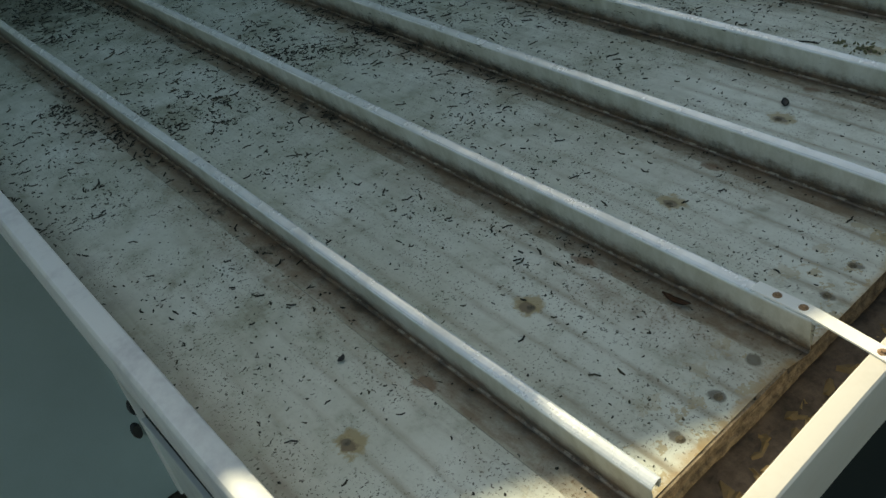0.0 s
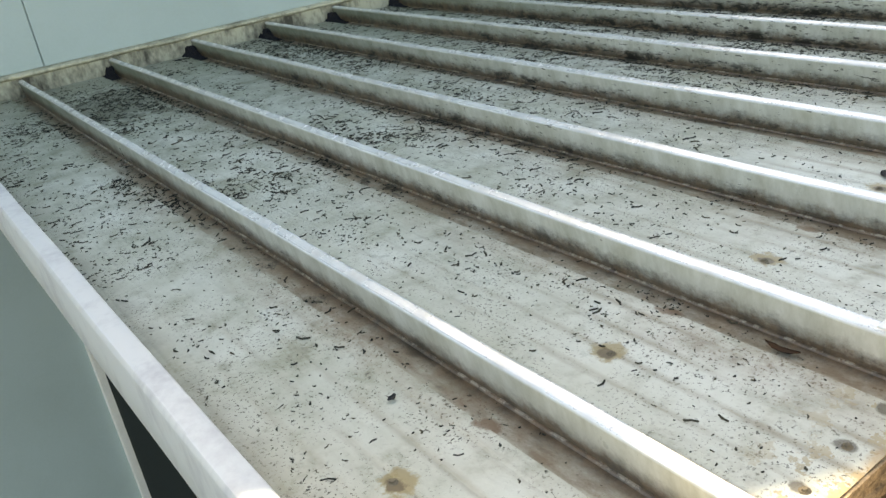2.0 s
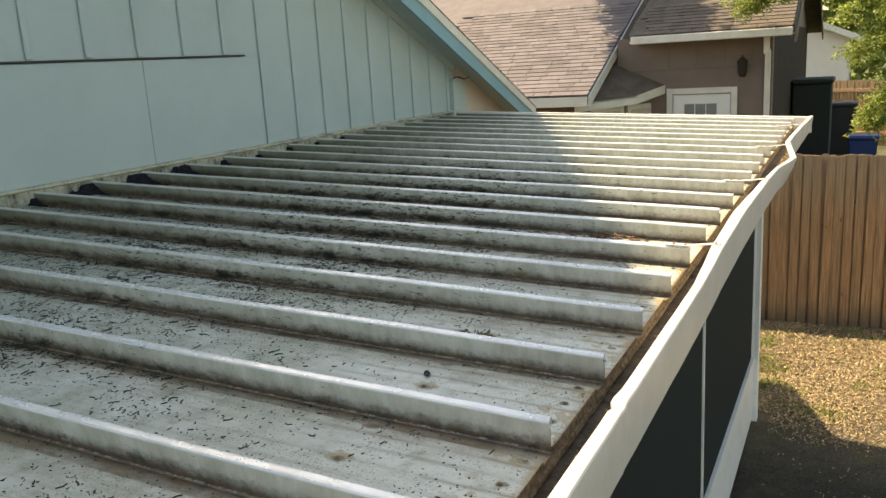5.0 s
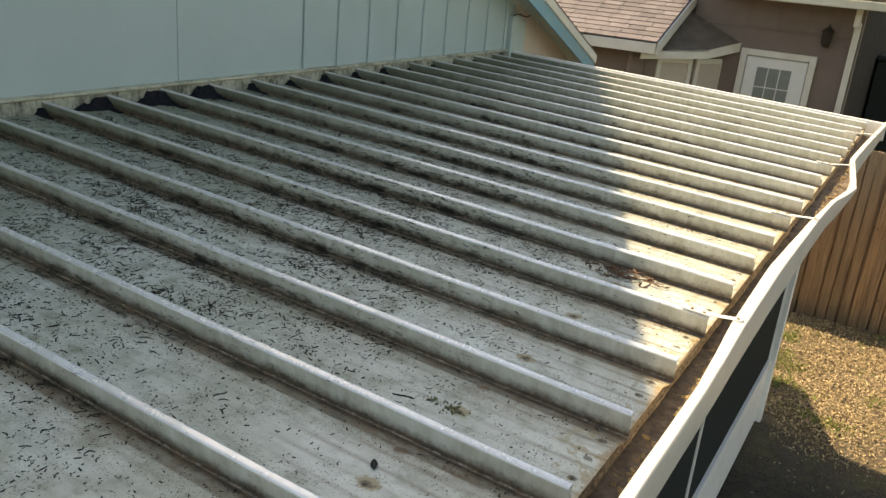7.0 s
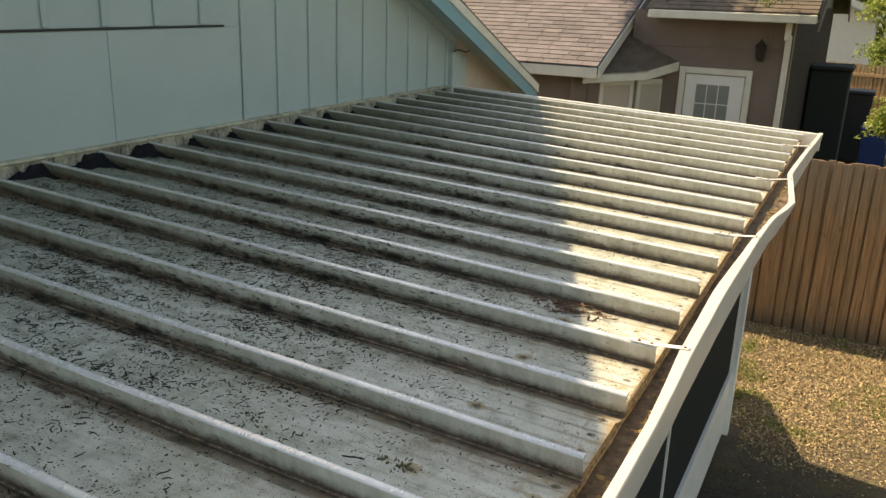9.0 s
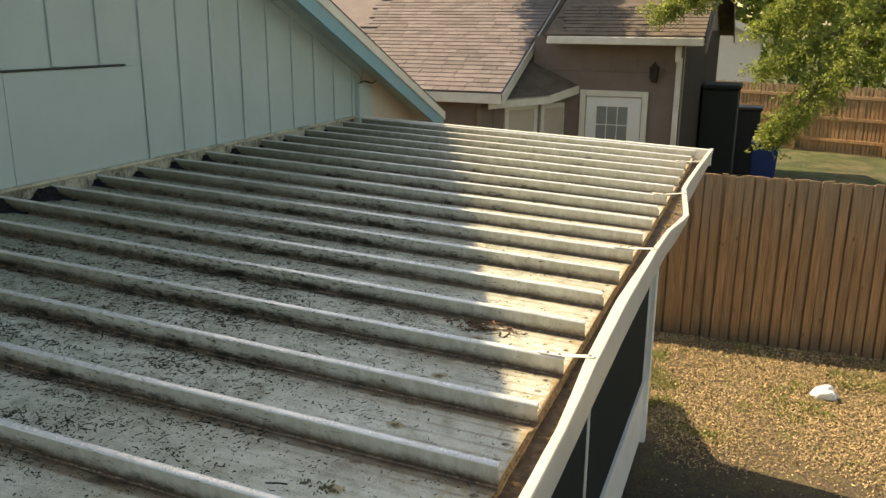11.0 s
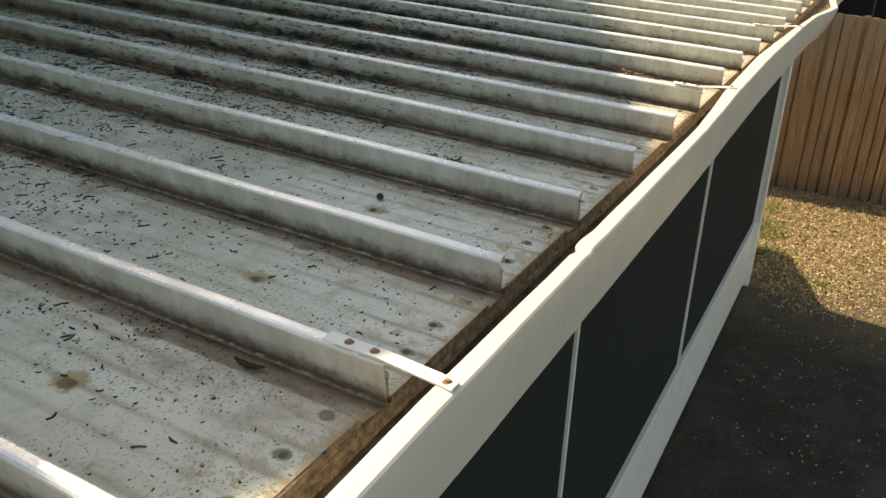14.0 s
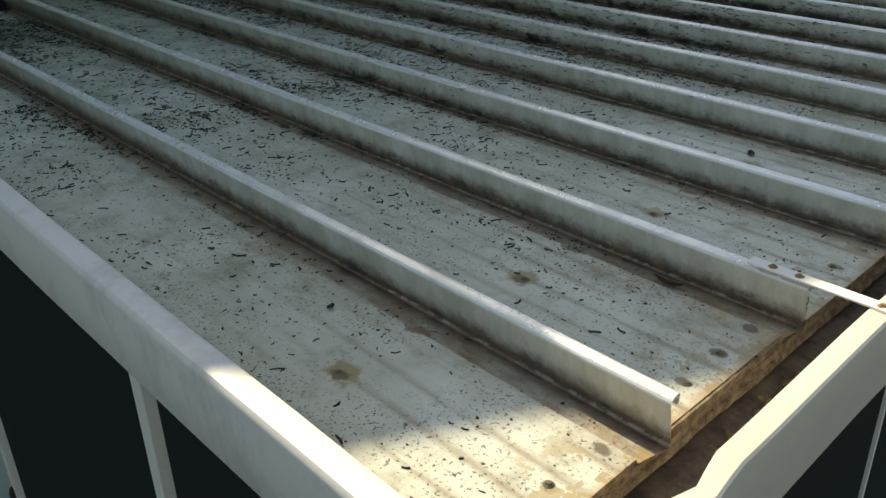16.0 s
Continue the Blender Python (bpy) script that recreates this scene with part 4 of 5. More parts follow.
boxed("wing_wall", (WX + 0.35, WX + 0.5, 3.3, 10.0, 0, WZ + 0.05), BROWN_WALL, neighbour)
bm = bmesh.new()
extrude(bm, [(WX + 0.5, 0), (WX + 5.5, 0), (WX + 5.5, WZ + 5.3 * WM), (WX + 0.5, WZ + 0.1)], [lambda a, b: Vector((a, 3.3, b)), lambda a, b: Vector((a, 3.45, b))])
part("wing_wall", bm, BROWN_WALL, neighbour)
# bay with two windows under a shallow roof
bay = [(11.55, 3.29, 2.30), (12.45, 2.60, 2.34), (13.0, 2.28, 2.46)]
for (ax, ay, az), (bx_, by_, bz) in zip(bay, bay[1:]):
    d = Vector((bx_ - ax, by_ - ay, 0))
    nrm = Vector((d.y, -d.x, 0)).normalized()
    if nrm.x > 0:
        nrm = -nrm
    a3, b3 = Vector((ax, ay, az)), Vector((bx_, by_, bz))
    bm = bmesh.new()
    extrude(bm, [(0, 0), (1, 0), (1, -0.13), (0, -0.13)], [lambda t, h: a3.lerp(b3, t) + Vector((0, 0, h)), lambda t, h: a3.lerp(b3, t) + Vector((0, 0, h)) - nrm * 0.025])
    part("bay_fascia", bm, OFFWHITE, neighbour, "pale fascia board")
    a2, b2 = a3 - nrm * 0.22, b3 - nrm * 0.22
    bm = bmesh.new()
    extrude(bm, [(0, 0), (1, 0), (1, 1), (0, 1)], [lambda t, h: Vector((*a2.lerp(b2, t).xy, h * (az - 0.05))), lambda t, h: Vector((*(a2.lerp(b2, t) - nrm * 0.1).xy, h * (az - 0.05)))])
    part("bay_wall", bm, BROWN_WALL, neighbour)
    lo, hi = (0.44, 0.86) if ax < 12 else (0.12, 0.80)
    def face(t, z, out):
        return Vector((*(a2.lerp(b2, t) + nrm * out).xy, z))
    w = part("window", bmesh.new(), None, neighbour)
    bmw = bmesh.new()
    extrude(bmw, [(lo, 1.0), (hi, 1.0), (hi, 2.12), (lo, 2.12)], [lambda t, z: face(t, z, 0.001), lambda t, z: face(t, z, 0.012)])
    w.data = finish("window", bmw, GLASS)
    e = 0.07 / d.length
    for t0, t1, zz0, zz1 in ((lo - e, lo, 0.94, 2.19), (hi, hi + e, 0.94, 2.19), (lo, hi, 2.12, 2.19), (lo, hi, 0.94, 1.0), (lo, hi, 1.56, 1.6)):
        bmw = bmesh.new()
        extrude(bmw, [(t0, zz0), (t1, zz0), (t1, zz1), (t0, zz1)], [lambda t, z: face(t, z, 0.001), lambda t, z: face(t, z, 0.03)])
        part("window_frame", bmw, OFFWHITE, w)
    bmw = bmesh.new()
    extrude(bmw, [(lo, 1.3), (hi, 1.3), (hi, 2.12), (lo, 2.12)], [lambda t, z: face(t, z, 0.013), lambda t, z: face(t, z, 0.016)])
    part("blind", bmw, TAN, w, "beige window blind")
bm = bmesh.new()
v = [bm.verts.new(p) for p in ((11.55, 3.29, 2.305), (12.45, 2.60, 2.345), (13.02, 2.28, 2.465), (13.02, 3.35, 2.95), (11.95, 3.35, 2.42))]
w2 = [bm.verts.new(q.co - Vector((0, 0, 0.03))) for q in v]
bm.faces.new(v)
bm.faces.new(w2[::-1])
for i in range(5):
    j = (i + 1) % 5
    bm.faces.new((v[j], v[i], w2[i], w2[j]))
part("bay_roof", bm, DARK_SHINGLE, neighbour, "dark shingled bay roof")
# door
door = boxed("door", (NX - 0.02, NX + 0.02, 1.30, 2.15, 0.26, 2.30), DOORPAINT, neighbour, "white half-glazed door", bevel=0.004)
for dims in ((NX - 0.05, NX - 0.001, 1.20, 1.29, 0.22, 2.40), (NX - 0.05, NX - 0.001, 2.16, 2.25, 0.22, 2.40), (NX - 0.05, NX - 0.001, 1.29, 2.16, 2.31, 2.40)):
    boxed("door_trim", dims, OFFWHITE, door, bevel=0.005)
for i in range(3):
    for j in range(3):
        boxed("pane", (NX - 0.026, NX - 0.021, 1.50 + 0.165 * i, 1.65 + 0.165 * i, 1.30 + 0.29 * j, 1.575 + 0.29 * j), CURTAIN, door)
boxed("threshold", (NX - 0.25, NX, 1.15, 2.3, 0.0, 0.2), CONCRETE, neighbour, bevel=0.01)
# wall lantern
lantern = part("lantern", bmesh.new(), None, neighbour, "dark metal wall lantern")
bm = bmesh.new()
box(bm, NX - 0.03, NX - 0.001, 1.09, 1.17, 2.54, 2.76, bevel=0.006)
for z, r0, r1, h in ((2.55, 0.035, 0.06, 0.05), (2.60, 0.062, 0.07, 0.16), (2.76, 0.085, 0.02, 0.07), (2.83, 0.012, 0.012, 0.03)):
    r = bmesh.ops.create_cone(bm, cap_ends=True, segments=8, radius1=r0, radius2=r1, depth=h)
    bmesh.ops.translate(bm, verts=r["verts"], vec=(NX - 0.11, 1.13, z + h / 2))
lantern.data = finish("lantern", bm, DIM)

# ---- beyond the fence: bins, screen, far house ----
def wheelie_bin(name, place, width, height, material, label):
    t = thing(name, label, "bin", group="bins", at=place)
    bm = bmesh.new()
    k = 0.82
    lo = [(-width / 2 * k, -width / 2 * k), (width / 2 * k, -width / 2 * k), (width / 2 * k, width / 2 * k), (-width / 2 * k, width / 2 * k)]
    v0 = [bm.verts.new((a, b, 0.05)) for a, b in lo]
    v1 = [bm.verts.new((a / k, b / k, height - 0.09)) for a, b in lo]
    bm.faces.new(v0[::-1])
    bm.faces.new(v1)
    for i in range(4):
        j = (i + 1) % 4
        bm.faces.new((v0[i], v0[j], v1[j], v1[i]))
    bmesh.ops.bevel(bm, geom=bm.edges[:], offset=0.02, segments=2, affect="EDGES")
    part("body", bm, material, t)
    bm = bmesh.new()
    box(bm, -width / 2 - 0.03, width / 2 + 0.03, -width / 2 - 0.03, width / 2 + 0.03, height - 0.09, height, bevel=0.03)
    part("lid", bm, material, t)
    for yy in (-width / 2 * 0.75, width / 2 * 0.75):
        bm = bmesh.new()
        r = bmesh.ops.create_cone(bm, cap_ends=True, segments=16, radius1=0.1, radius2=0.1, depth=0.05)
        bmesh.ops.transform(bm, matrix=Matrix.Translation((width / 2 * 0.7, yy, 0.1)) @ Matrix.Rotation(radians(90), 4, "X"), verts=r["verts"])
        part("wheel", bm, BLACK_PLASTIC, t)
    return t


wheelie_bin("wheelie_bin", (18.3, -0.58, 0), 0.52, 1.10, BLUE_PLASTIC, "blue plastic wheelie bin on the lawn")
wheelie_bin("wheelie_bin", (20.6, -0.10, 0), 0.66, 1.60, BLACK_PLASTIC, "tall black plastic bin beside the blue one")
shed = thing("storage_shed", "dark green plastic storage shed beside the brown house", "shed", at=(17.5, 0.33, 0))
bm = bmesh.new()
box(bm, -0.5, 0.5, -0.32, 0.36, 0, 2.2, bevel=0.02)
part("body", bm, DARK_GREEN, shed)
bm = bmesh.new()
box(bm, -0.55, 0.55, -0.36, 0.38, 2.2, 2.29, bevel=0.03)
part("roof", bm, DARK_GREEN, shed)

far = thing("far_house", "pale stucco house behind the back fence", "house", at=(34, 0, 0))
bm = bmesh.new()
extrude(bm, [(-0.1, 0), (13, 0), (13, 3.1), (6.5, 5.9), (-0.1, 3.1)], [lambda a, b: Vector((0, a, b)), lambda a, b: Vector((7, a, b))])
part("wall", bm, PALE_STUCCO, far)
for y_lo, y_hi in ((-0.55, 6.5), (13.5, 6.5)):
    bm = bmesh.new()
    flat_quad_slab(bm, [(-0.45, y_lo, 3.02), (7.4, y_lo, 3.02), (7.4, y_hi, 6.1), (-0.45, y_hi, 6.1)], 0.12)
    part("roof", bm, DARK_SHINGLE, far)
    bm = bmesh.new()
    flat_quad_slab(bm, [(-0.5, y_lo, 3.03), (-0.452, y_lo, 3.03), (-0.452, y_hi, 6.11), (-0.5, y_hi, 6.11)], 0.22)
    part("rake_board", bm, OFFWHITE, far)

# ---- trees ----
def limb(points, r0, r1):
    bm = bmesh.new()
    rings = []
    for i, p in enumerate(points):
        p = Vector(p)
        q = Vector(points[min(i + 1, len(points) - 1)]) - Vector(points[max(i - 1, 0)])
        rot = q.to_track_quat("Z", "Y")
        r = r0 + (r1 - r0) * i / (len(points) - 1)
        rings.append([bm.verts.new(p + rot @ Vector((r * math.cos(a), r * math.sin(a), 0))) for a in [k * math.tau / 8 for k in range(8)]])
    for a, b in zip(rings, rings[1:]):
        for i in range(8):
            j = (i + 1) % 8
            bm.faces.new((a[i], a[j], b[j], b[i]))
    bm.faces.new(rings[0][::-1])
    bm.faces.new(rings[-1])
    return bm


def leafy_tree(name, label, at, trunk, boughs, seed, clusters, leaves, wide, tip, size=1.0, first=0):
    """A trunk, boughs and a crown of small leaves that hang in tufts along the boughs."""
    t = thing(name, label, "tree", at=at)
    rng = random.Random(seed)
    part("trunk", limb(trunk, 0.28, 0.12), BARK, t, smooth=True)
    verts, faces = [], []
    for b in boughs:
        part("bough", limb(b, 0.07, 0.010), BARK, t, smooth=True)
        for i in range(len(b) - 1):
            p, q = Vector(b[i]), Vector(b[i + 1])
            if i < first:
                continue
            spread = wide - (wide - tip) * i / (len(b) - 2)
            for _ in range(clusters):
                c = p.lerp(q, rng.random()) + Vector((rng.gauss(0, spread), rng.gauss(0, spread), rng.gauss(0, spread * 0.8)))
                if i == 0 and rng.random() < 0.5:
                    continue
                way = Vector((rng.gauss(0, 1), rng.gauss(0, 1), rng.gauss(-0.8, 0.5))).normalized() * rng.uniform(0.08, 0.2)
                for _ in range(leaves):
                    o = c + way * rng.random() + Vector((rng.gauss(0, 0.035), rng.gauss(0, 0.035), rng.gauss(0, 0.035)))
                    d = (way.normalized() * 0.7 + Vector((rng.gauss(0, 0.8), rng.gauss(0, 0.8), rng.gauss(-0.2, 0.6)))).normalized()
                    s = d.cross(Vector((rng.gauss(0, 1), rng.gauss(0, 1), rng.gauss(0, 1)))).normalized()
                    n = d.cross(s)
                    ln, wd = size * rng.uniform(0.03, 0.062), size * rng.uniform(0.008, 0.0145)
                    k = len(verts)
                    verts += [tuple(o), tuple(o + d * ln * 0.5 + s * wd + n * 0.006), tuple(o + d * ln), tuple(o + d * ln * 0.5 - s * wd + n * 0.006)]
                    faces += [(k, k + 1, k + 2), (k, k + 2, k + 3)]
    me = bpy.data.meshes.new("crown")
    me.from_pydata(verts, [], faces)
    me.materials.append(LEAF)
    crown = tagged(new("crown", me), "small glossy green leaves")
    crown.parent = t
    return t


leafy_tree("oak_tree", "leafy green oak with drooping sunlit branches", (12.0, -6.0, 0),
           [(0, 0, 0), (0.05, 0.1, 1.2), (0.0, 0.3, 2.6), (-0.1, 0.6, 4.0), (-0.2, 0.9, 5.6)], [
    [(-0.1, 0.5, 3.9), (-0.4, 2.1, 4.6), (-0.7, 3.6, 3.9), (-0.8, 4.6, 3.1), (-0.8, 5.15, 2.4), (-0.8, 5.45, 2.0)],
    [(-0.1, 0.5, 4.2), (-0.1, 2.5, 5.2), (0.0, 4.2, 4.9), (0.2, 5.6, 4.3), (0.2, 6.5, 3.8), (0.3, 7.1, 3.55)],
    [(-0.1, 0.6, 3.8), (-0.3, 2.4, 4.3), (-0.5, 3.8, 3.9), (-0.6, 4.8, 3.3), (-0.7, 5.65, 2.85)],
    [(0.0, 0.5, 4.8), (-0.2, 2.8, 5.2), (-0.4, 4.2, 4.6), (-0.5, 5.1, 3.9), (-0.6, 5.7, 3.3)],
    [(-0.2, 0.4, 3.9), (-0.6, 1.8, 4.3), (-0.8, 3.0, 3.9), (-0.9, 3.8, 3.4), (-0.9, 4.4, 3.0)],
    [(0.0, 0.6, 4.4), (0.3, 2.6, 4.8), (0.5, 4.0, 4.4), (0.6, 4.8, 3.9), (0.6, 5.3, 3.4)],
], 21, 125, 30, 0.25, 0.075)
# unseen tree, added so that its crown shadows part of the main roof
leafy_tree("unseen_shade_oak", "unseen oak added to shade the brown house", (19.2, 6.0, 0),
           [(0, 0, 0), (0.1, 0.0, 2.0), (-0.1, 0.0, 4.5), (-0.4, -0.1, 6.2)], [
    [(-0.3, 0.0, 5.6), (-2.2, -0.1, 6.6), (-3.6, -0.25, 6.6), (-5.0, -0.3, 6.45), (-6.2, -0.3, 6.3)],
    [(-0.3, 0.0, 5.8), (-2.2, -0.2, 7.0), (-3.6, -0.45, 7.0), (-5.0, -0.55, 6.8), (-6.2, -0.5, 6.6)],
    [(-0.3, 0.0, 5.4), (-2.2, -0.3, 6.1), (-3.6, -0.6, 6.2), (-5.0, -0.75, 6.1), (-6.2, -0.8, 6.0)],
], 23, 420, 26, 0.24, 0.22, 1.8, 2)

# far woods behind the pale house
rng = random.Random(27)
verts, faces = [], []
for _ in range(26000):
    x, y = rng.uniform(46, 52), rng.uniform(-26, 24)
    crest = 7.5 + 3.0 * noise.noise((y * 0.22, 0, 3)) + 1.6 * noise.noise((y * 0.7, x * 0.3, 6))
    o = Vector((x, y, crest * rng.random() ** 0.7))
    d = Vector((rng.gauss(0, 1), rng.gauss(0, 1), rng.gauss(-0.3, 0.7))).normalized()
    q = d.cross(Vector((rng.gauss(0, 1), rng.gauss(0, 1), rng.gauss(0, 1)))).normalized()
    ln, wd = rng.uniform(0.25, 0.6), rng.uniform(0.12, 0.28)
    k = len(verts)
    verts += [tuple(o), tuple(o + d * ln * 0.5 + q * wd), tuple(o + d * ln), tuple(o + d * ln * 0.5 - q * wd + Vector((0, 0, 0.06)))]
    faces += [(k, k + 1, k + 2), (k, k + 2, k + 3)]
me = bpy.data.meshes.new("far_woods")
me.from_pydata(verts, [], faces)
me.materials.append(LEAF)
tagged(new("far_woods", me), "far green trees behind the neighbouring yards", "trees", kind="stuff")


# ---- litter ----
rng = random.Random(31)
rows = []
for k in range(COUNT):
    near = k < 8
    for _ in range(17000 if near else 9000):
        u, y = rng.random() * 0.284 + 0.006, rng.random() * (WALL_Y - 0.06)
        x = PAN * k + u
        f = noise.noise((x * 3.1, y * 1.9, 7)) * 0.5 + 0.5
        g = noise.noise((x * 11, y * 6, 3)) * 0.5 + 0.5
        zone = max(0, 1 - math.hypot((x - 2.7) * 0.42, (y - 1.25) * 0.7))
        e = noise.noise((x * 31, y * 20, 5)) * 0.5 + 0.5
        want = (0.085 if k < 4 else 0.08) + (1.3 * max(0, f - 0.40) + 1.4 * max(0, g - 0.46) + 0.5 * zone) * (0.3 + 3.6 * max(0, e - 0.40))
        want *= 0.4 + 0.75 * min(1, y / 0.9)
        want *= 0.45 + 1.7 * max(0, noise.noise((x * 6.5, y * 4.5, 13)) + 0.12)
        want *= 0.75 if 0 < k < 3 and y > 0.8 else 0.85 if k < 3 else 1.05
        if u > 0.252:
            want *= 1.3
        if k == 1:
            want *= 0.8
        if k == 1 and abs(y - 2.2) < 0.3:
            want *= 3.5
        if rng.random() > want:
            continue
        z = roof_z(y) + (0.0118 if u < 0.250 else 0.0046)
        up = min(1, y / 1.3) * (1.1 if 2 <= k < 10 else 0.9)
        long = min(0.024, (0.0022 + 0.0026 * up) * math.exp(0.72 * rng.gauss(0, 1)))
        if y < 0.9 and k < 4:
            long *= 0.85
        rows.append((x, y, z, long, min(0.0038, long * (rng.uniform(0.5, 0.95) if long < 0.0045 else rng.uniform(0.2, 0.45)) + 0.0004)))
twigs = []
for _ in range(60):
    x, y = rng.gauss(2.35, 0.03), rng.gauss(0.31, 0.05)
    twigs.append((x, y, roof_z(y) + 0.012 + rng.random() * 0.012, rng.uniform(0.02, 0.055), rng.uniform(0.003, 0.008)))
# longer curled catkins, lying singly and in small drifts
def catkins(name, places, material, label, category, rng):
    verts, faces = [], []
    for x, y, z, length, width in places:
        a = rng.uniform(0, 6.283)
        turn = rng.gauss(0, 0.42)
        n0 = len(verts)
        steps = 6
        for s in range(steps + 1):
            w = width * (0.35 + 0.65 * math.sin(math.pi * (0.12 + 0.76 * s / steps))) * rng.uniform(0.6, 1.1) * 0.5
            ca, sa = math.cos(a), math.sin(a)
            lift = 0.0002 + abs(rng.gauss(0, 0.0006))
            verts += [(x - sa * w, y + ca * w, z), (x + sa * w, y - ca * w, z), (x, y, z + w * 0.9 + lift)]
            x, y, z = x + ca * length / steps, y + sa * length / steps, z + PITCH * sa * length / steps
            a += turn + rng.gauss(0, 0.25)
        for s in range(steps):
            o = n0 + 3 * s
            faces += [(o, o + 3, o + 5, o + 2), (o + 1, o + 2, o + 5, o + 4), (o, o + 1, o + 4, o + 3)]
        faces += [(n0, n0 + 2, n0 + 1), (n0 + 3 * steps, n0 + 3 * steps + 1, n0 + 3 * steps + 2)]
    me = bpy.data.meshes.new(name)
    me.from_pydata(verts, [], faces)
    me.materials.append(material)
    return tagged(new(name, me), label, category, kind="stuff")


longer, mossy = [], []
for k in range(COUNT):
    spots = [(rng.uniform(0.02, 0.25), rng.uniform(0.35, WALL_Y - 0.15)) for _ in range(9)]
    for i in range(75):
        if i % 3:
            sx, sy = spots[rng.randrange(len(spots))]
            u, y = sx + rng.gauss(0, 0.03), sy + rng.gauss(0, 0.07)
        else:
            u, y = rng.uniform(0.015, 0.25), rng.uniform(0.12, WALL_Y - 0.1)
        if not (0.015 < u < 0.248 and 0.1 < y < WALL_Y - 0.09) or rng.random() > 0.08 + 0.5 * y:
            continue
        size = min(0.046, 0.012 * math.exp(0.6 * rng.gauss(0, 1)))
        if rng.random() < (0.6 if k < 3 else 0.3):
            continue
        longer.append((PAN * k + u, y, roof_z(y) + 0.0118, size, rng.uniform(0.0018, 0.0030) + 0.06 * size))
for _ in range(22):
    x, y = rng.gauss(1.35, 0.014), rng.gauss(0.323, 0.020)
    mossy.append((x, y, roof_z(y) + 0.0118, rng.uniform(0.005, 0.012), rng.uniform(0.003, 0.006)))
bits("moss_patch", mossy, MOSS, "small olive moss patch on a roof panel", "moss", rng, 0.8)
catkins("fallen_catkins", longer, LITTER, "long curled black catkins fallen on the panels", "litter", rng)
def dry_leaf(place, length, width, curl, turn, material, label):
    """One curled leaf with a raised midrib."""
    bm = bmesh.new()
    spine = []
    for i in range(9):
        t = i / 8
        half = width * 0.5 * math.sin(math.pi * (0.06 + 0.88 * t)) ** 0.8
        lift = curl * length * (t - 0.4) ** 2 + 0.002
        spine.append([bm.verts.new((length * (t - 0.5), half * c, lift + 0.35 * half * abs(c) + 0.0016 * noise.noise((t * 6, c * 3, 1)))) for c in (-1, -0.5, 0, 0.5, 1)])
    for r0, r1 in zip(spine, spine[1:]):
        for j in range(4):
            bm.faces.new((r0[j], r0[j + 1], r1[j + 1], r1[j]))
    bmesh.ops.solidify(bm, geom=bm.faces[:], thickness=0.0006)
    ob = part("dry_leaf", bm, material, smooth=True)
    ob.matrix_world = pose(place[0], place[1], place[2], 0, 0, turn)
    return tagged(ob, label, "leaf", "loose leaves")


dry_leaf((1.093, 0.320, roof_z(0.32) + 0.0118), 0.027, 0.013, 0.35, 35, DARK_LEAF, "dark curled leaf lying on a roof panel")
dry_leaf((0.573, 0.166, roof_z(0.166) + 0.0046), 0.040, 0.012, 0.6, 100, DEAD_LEAF, "dry brown leaf caught at the foot of a rib")
dry_leaf((0.206, 0.415, roof_z(0.415) + 0.0118), 0.012, 0.009, 0.8, 10, DARK_LEAF, "small black leaf scrap on the first panel")
bits("dry_leaf_bunch", twigs, DEAD_LEAF, "small bunch of dry brown leaves and stems", "leaves", rng)
bits("plant_litter", rows, LITTER, "black twig and catkin bits scattered over the panels", "litter", rng)
rows = []
for _ in range(420):
    x = rng.uniform(0.03, LENGTH - 0.05)
    rows.append((x, rng.uniform(-0.066, -0.018) + 0.3 * min(0, bow(x)), H - 0.032, rng.uniform(0.012, 0.03), rng.uniform(0.008, 0.018)))
bits("gutter_leaves", rows, WET_LEAF, "soggy brown dead leaves lying in the gutter", "leaves", rng, 0.15)
rows = []
for _ in range(260000):
    x, y = rng.uniform(4.0, 9.1), rng.uniform(-5.0, 1.2)
    if y > 0.1 and x < 6.6:
        continue
    # leaves thinned short of x 6 to keep the shaded strip dark
    cover = 0.014 + 1.0 * min(1, max(0, (x - 6.0 + 0.9 * noise.noise((x * 0.8, y * 0.8, 9))) / 1.2))
    bare = noise.noise((x * 1.7, y * 1.7, 2)) * 0.5 + 0.5
    if rng.random() > cover * min(1, 0.12 + 2.6 * max(0, bare - 0.15) ** 1.3):
        continue
    rows.append((x, y, 0.025 * noise.noise((x * 0.9, y * 0.9, 0)) - 0.008, min(0.06, 0.019 * math.exp(0.45 * rng.gauss(0, 1))), rng.uniform(0.006, 0.017)))
YARD_LEAF = surface("dry_yard_leaves", (0.22, 0.16, 0.085), (0.10, 0.07, 0.04), 0.85, 40, 9, 0.9, 0.2, island=0.8, pale_to=(0.72, 0.54, 0.31), curve=1.6)
verts, faces = [], []
for x, y, z, length, width in rows:
    a, tilt = rng.uniform(0, 6.283), rng.gauss(0, 0.35)
    d = Vector((math.cos(a), math.sin(a), tilt)) * length / 2
    w = Vector((-math.sin(a), math.cos(a), rng.gauss(0, 0.3))) * width / 2
    o = Vector((x, y, z + abs(d.z) + rng.random() * 0.012))
    fold = Vector((0, 0, rng.uniform(-0.3, 0.5) * width))
    k = len(verts)
    verts += [tuple(o - d), tuple(o + w + fold), tuple(o + d), tuple(o - w + fold), tuple(o - d * 0.2 + w * 0.9 + fold)]
    faces += [(k, k + 2, k + 1, k + 4), (k, k + 3, k + 2)]
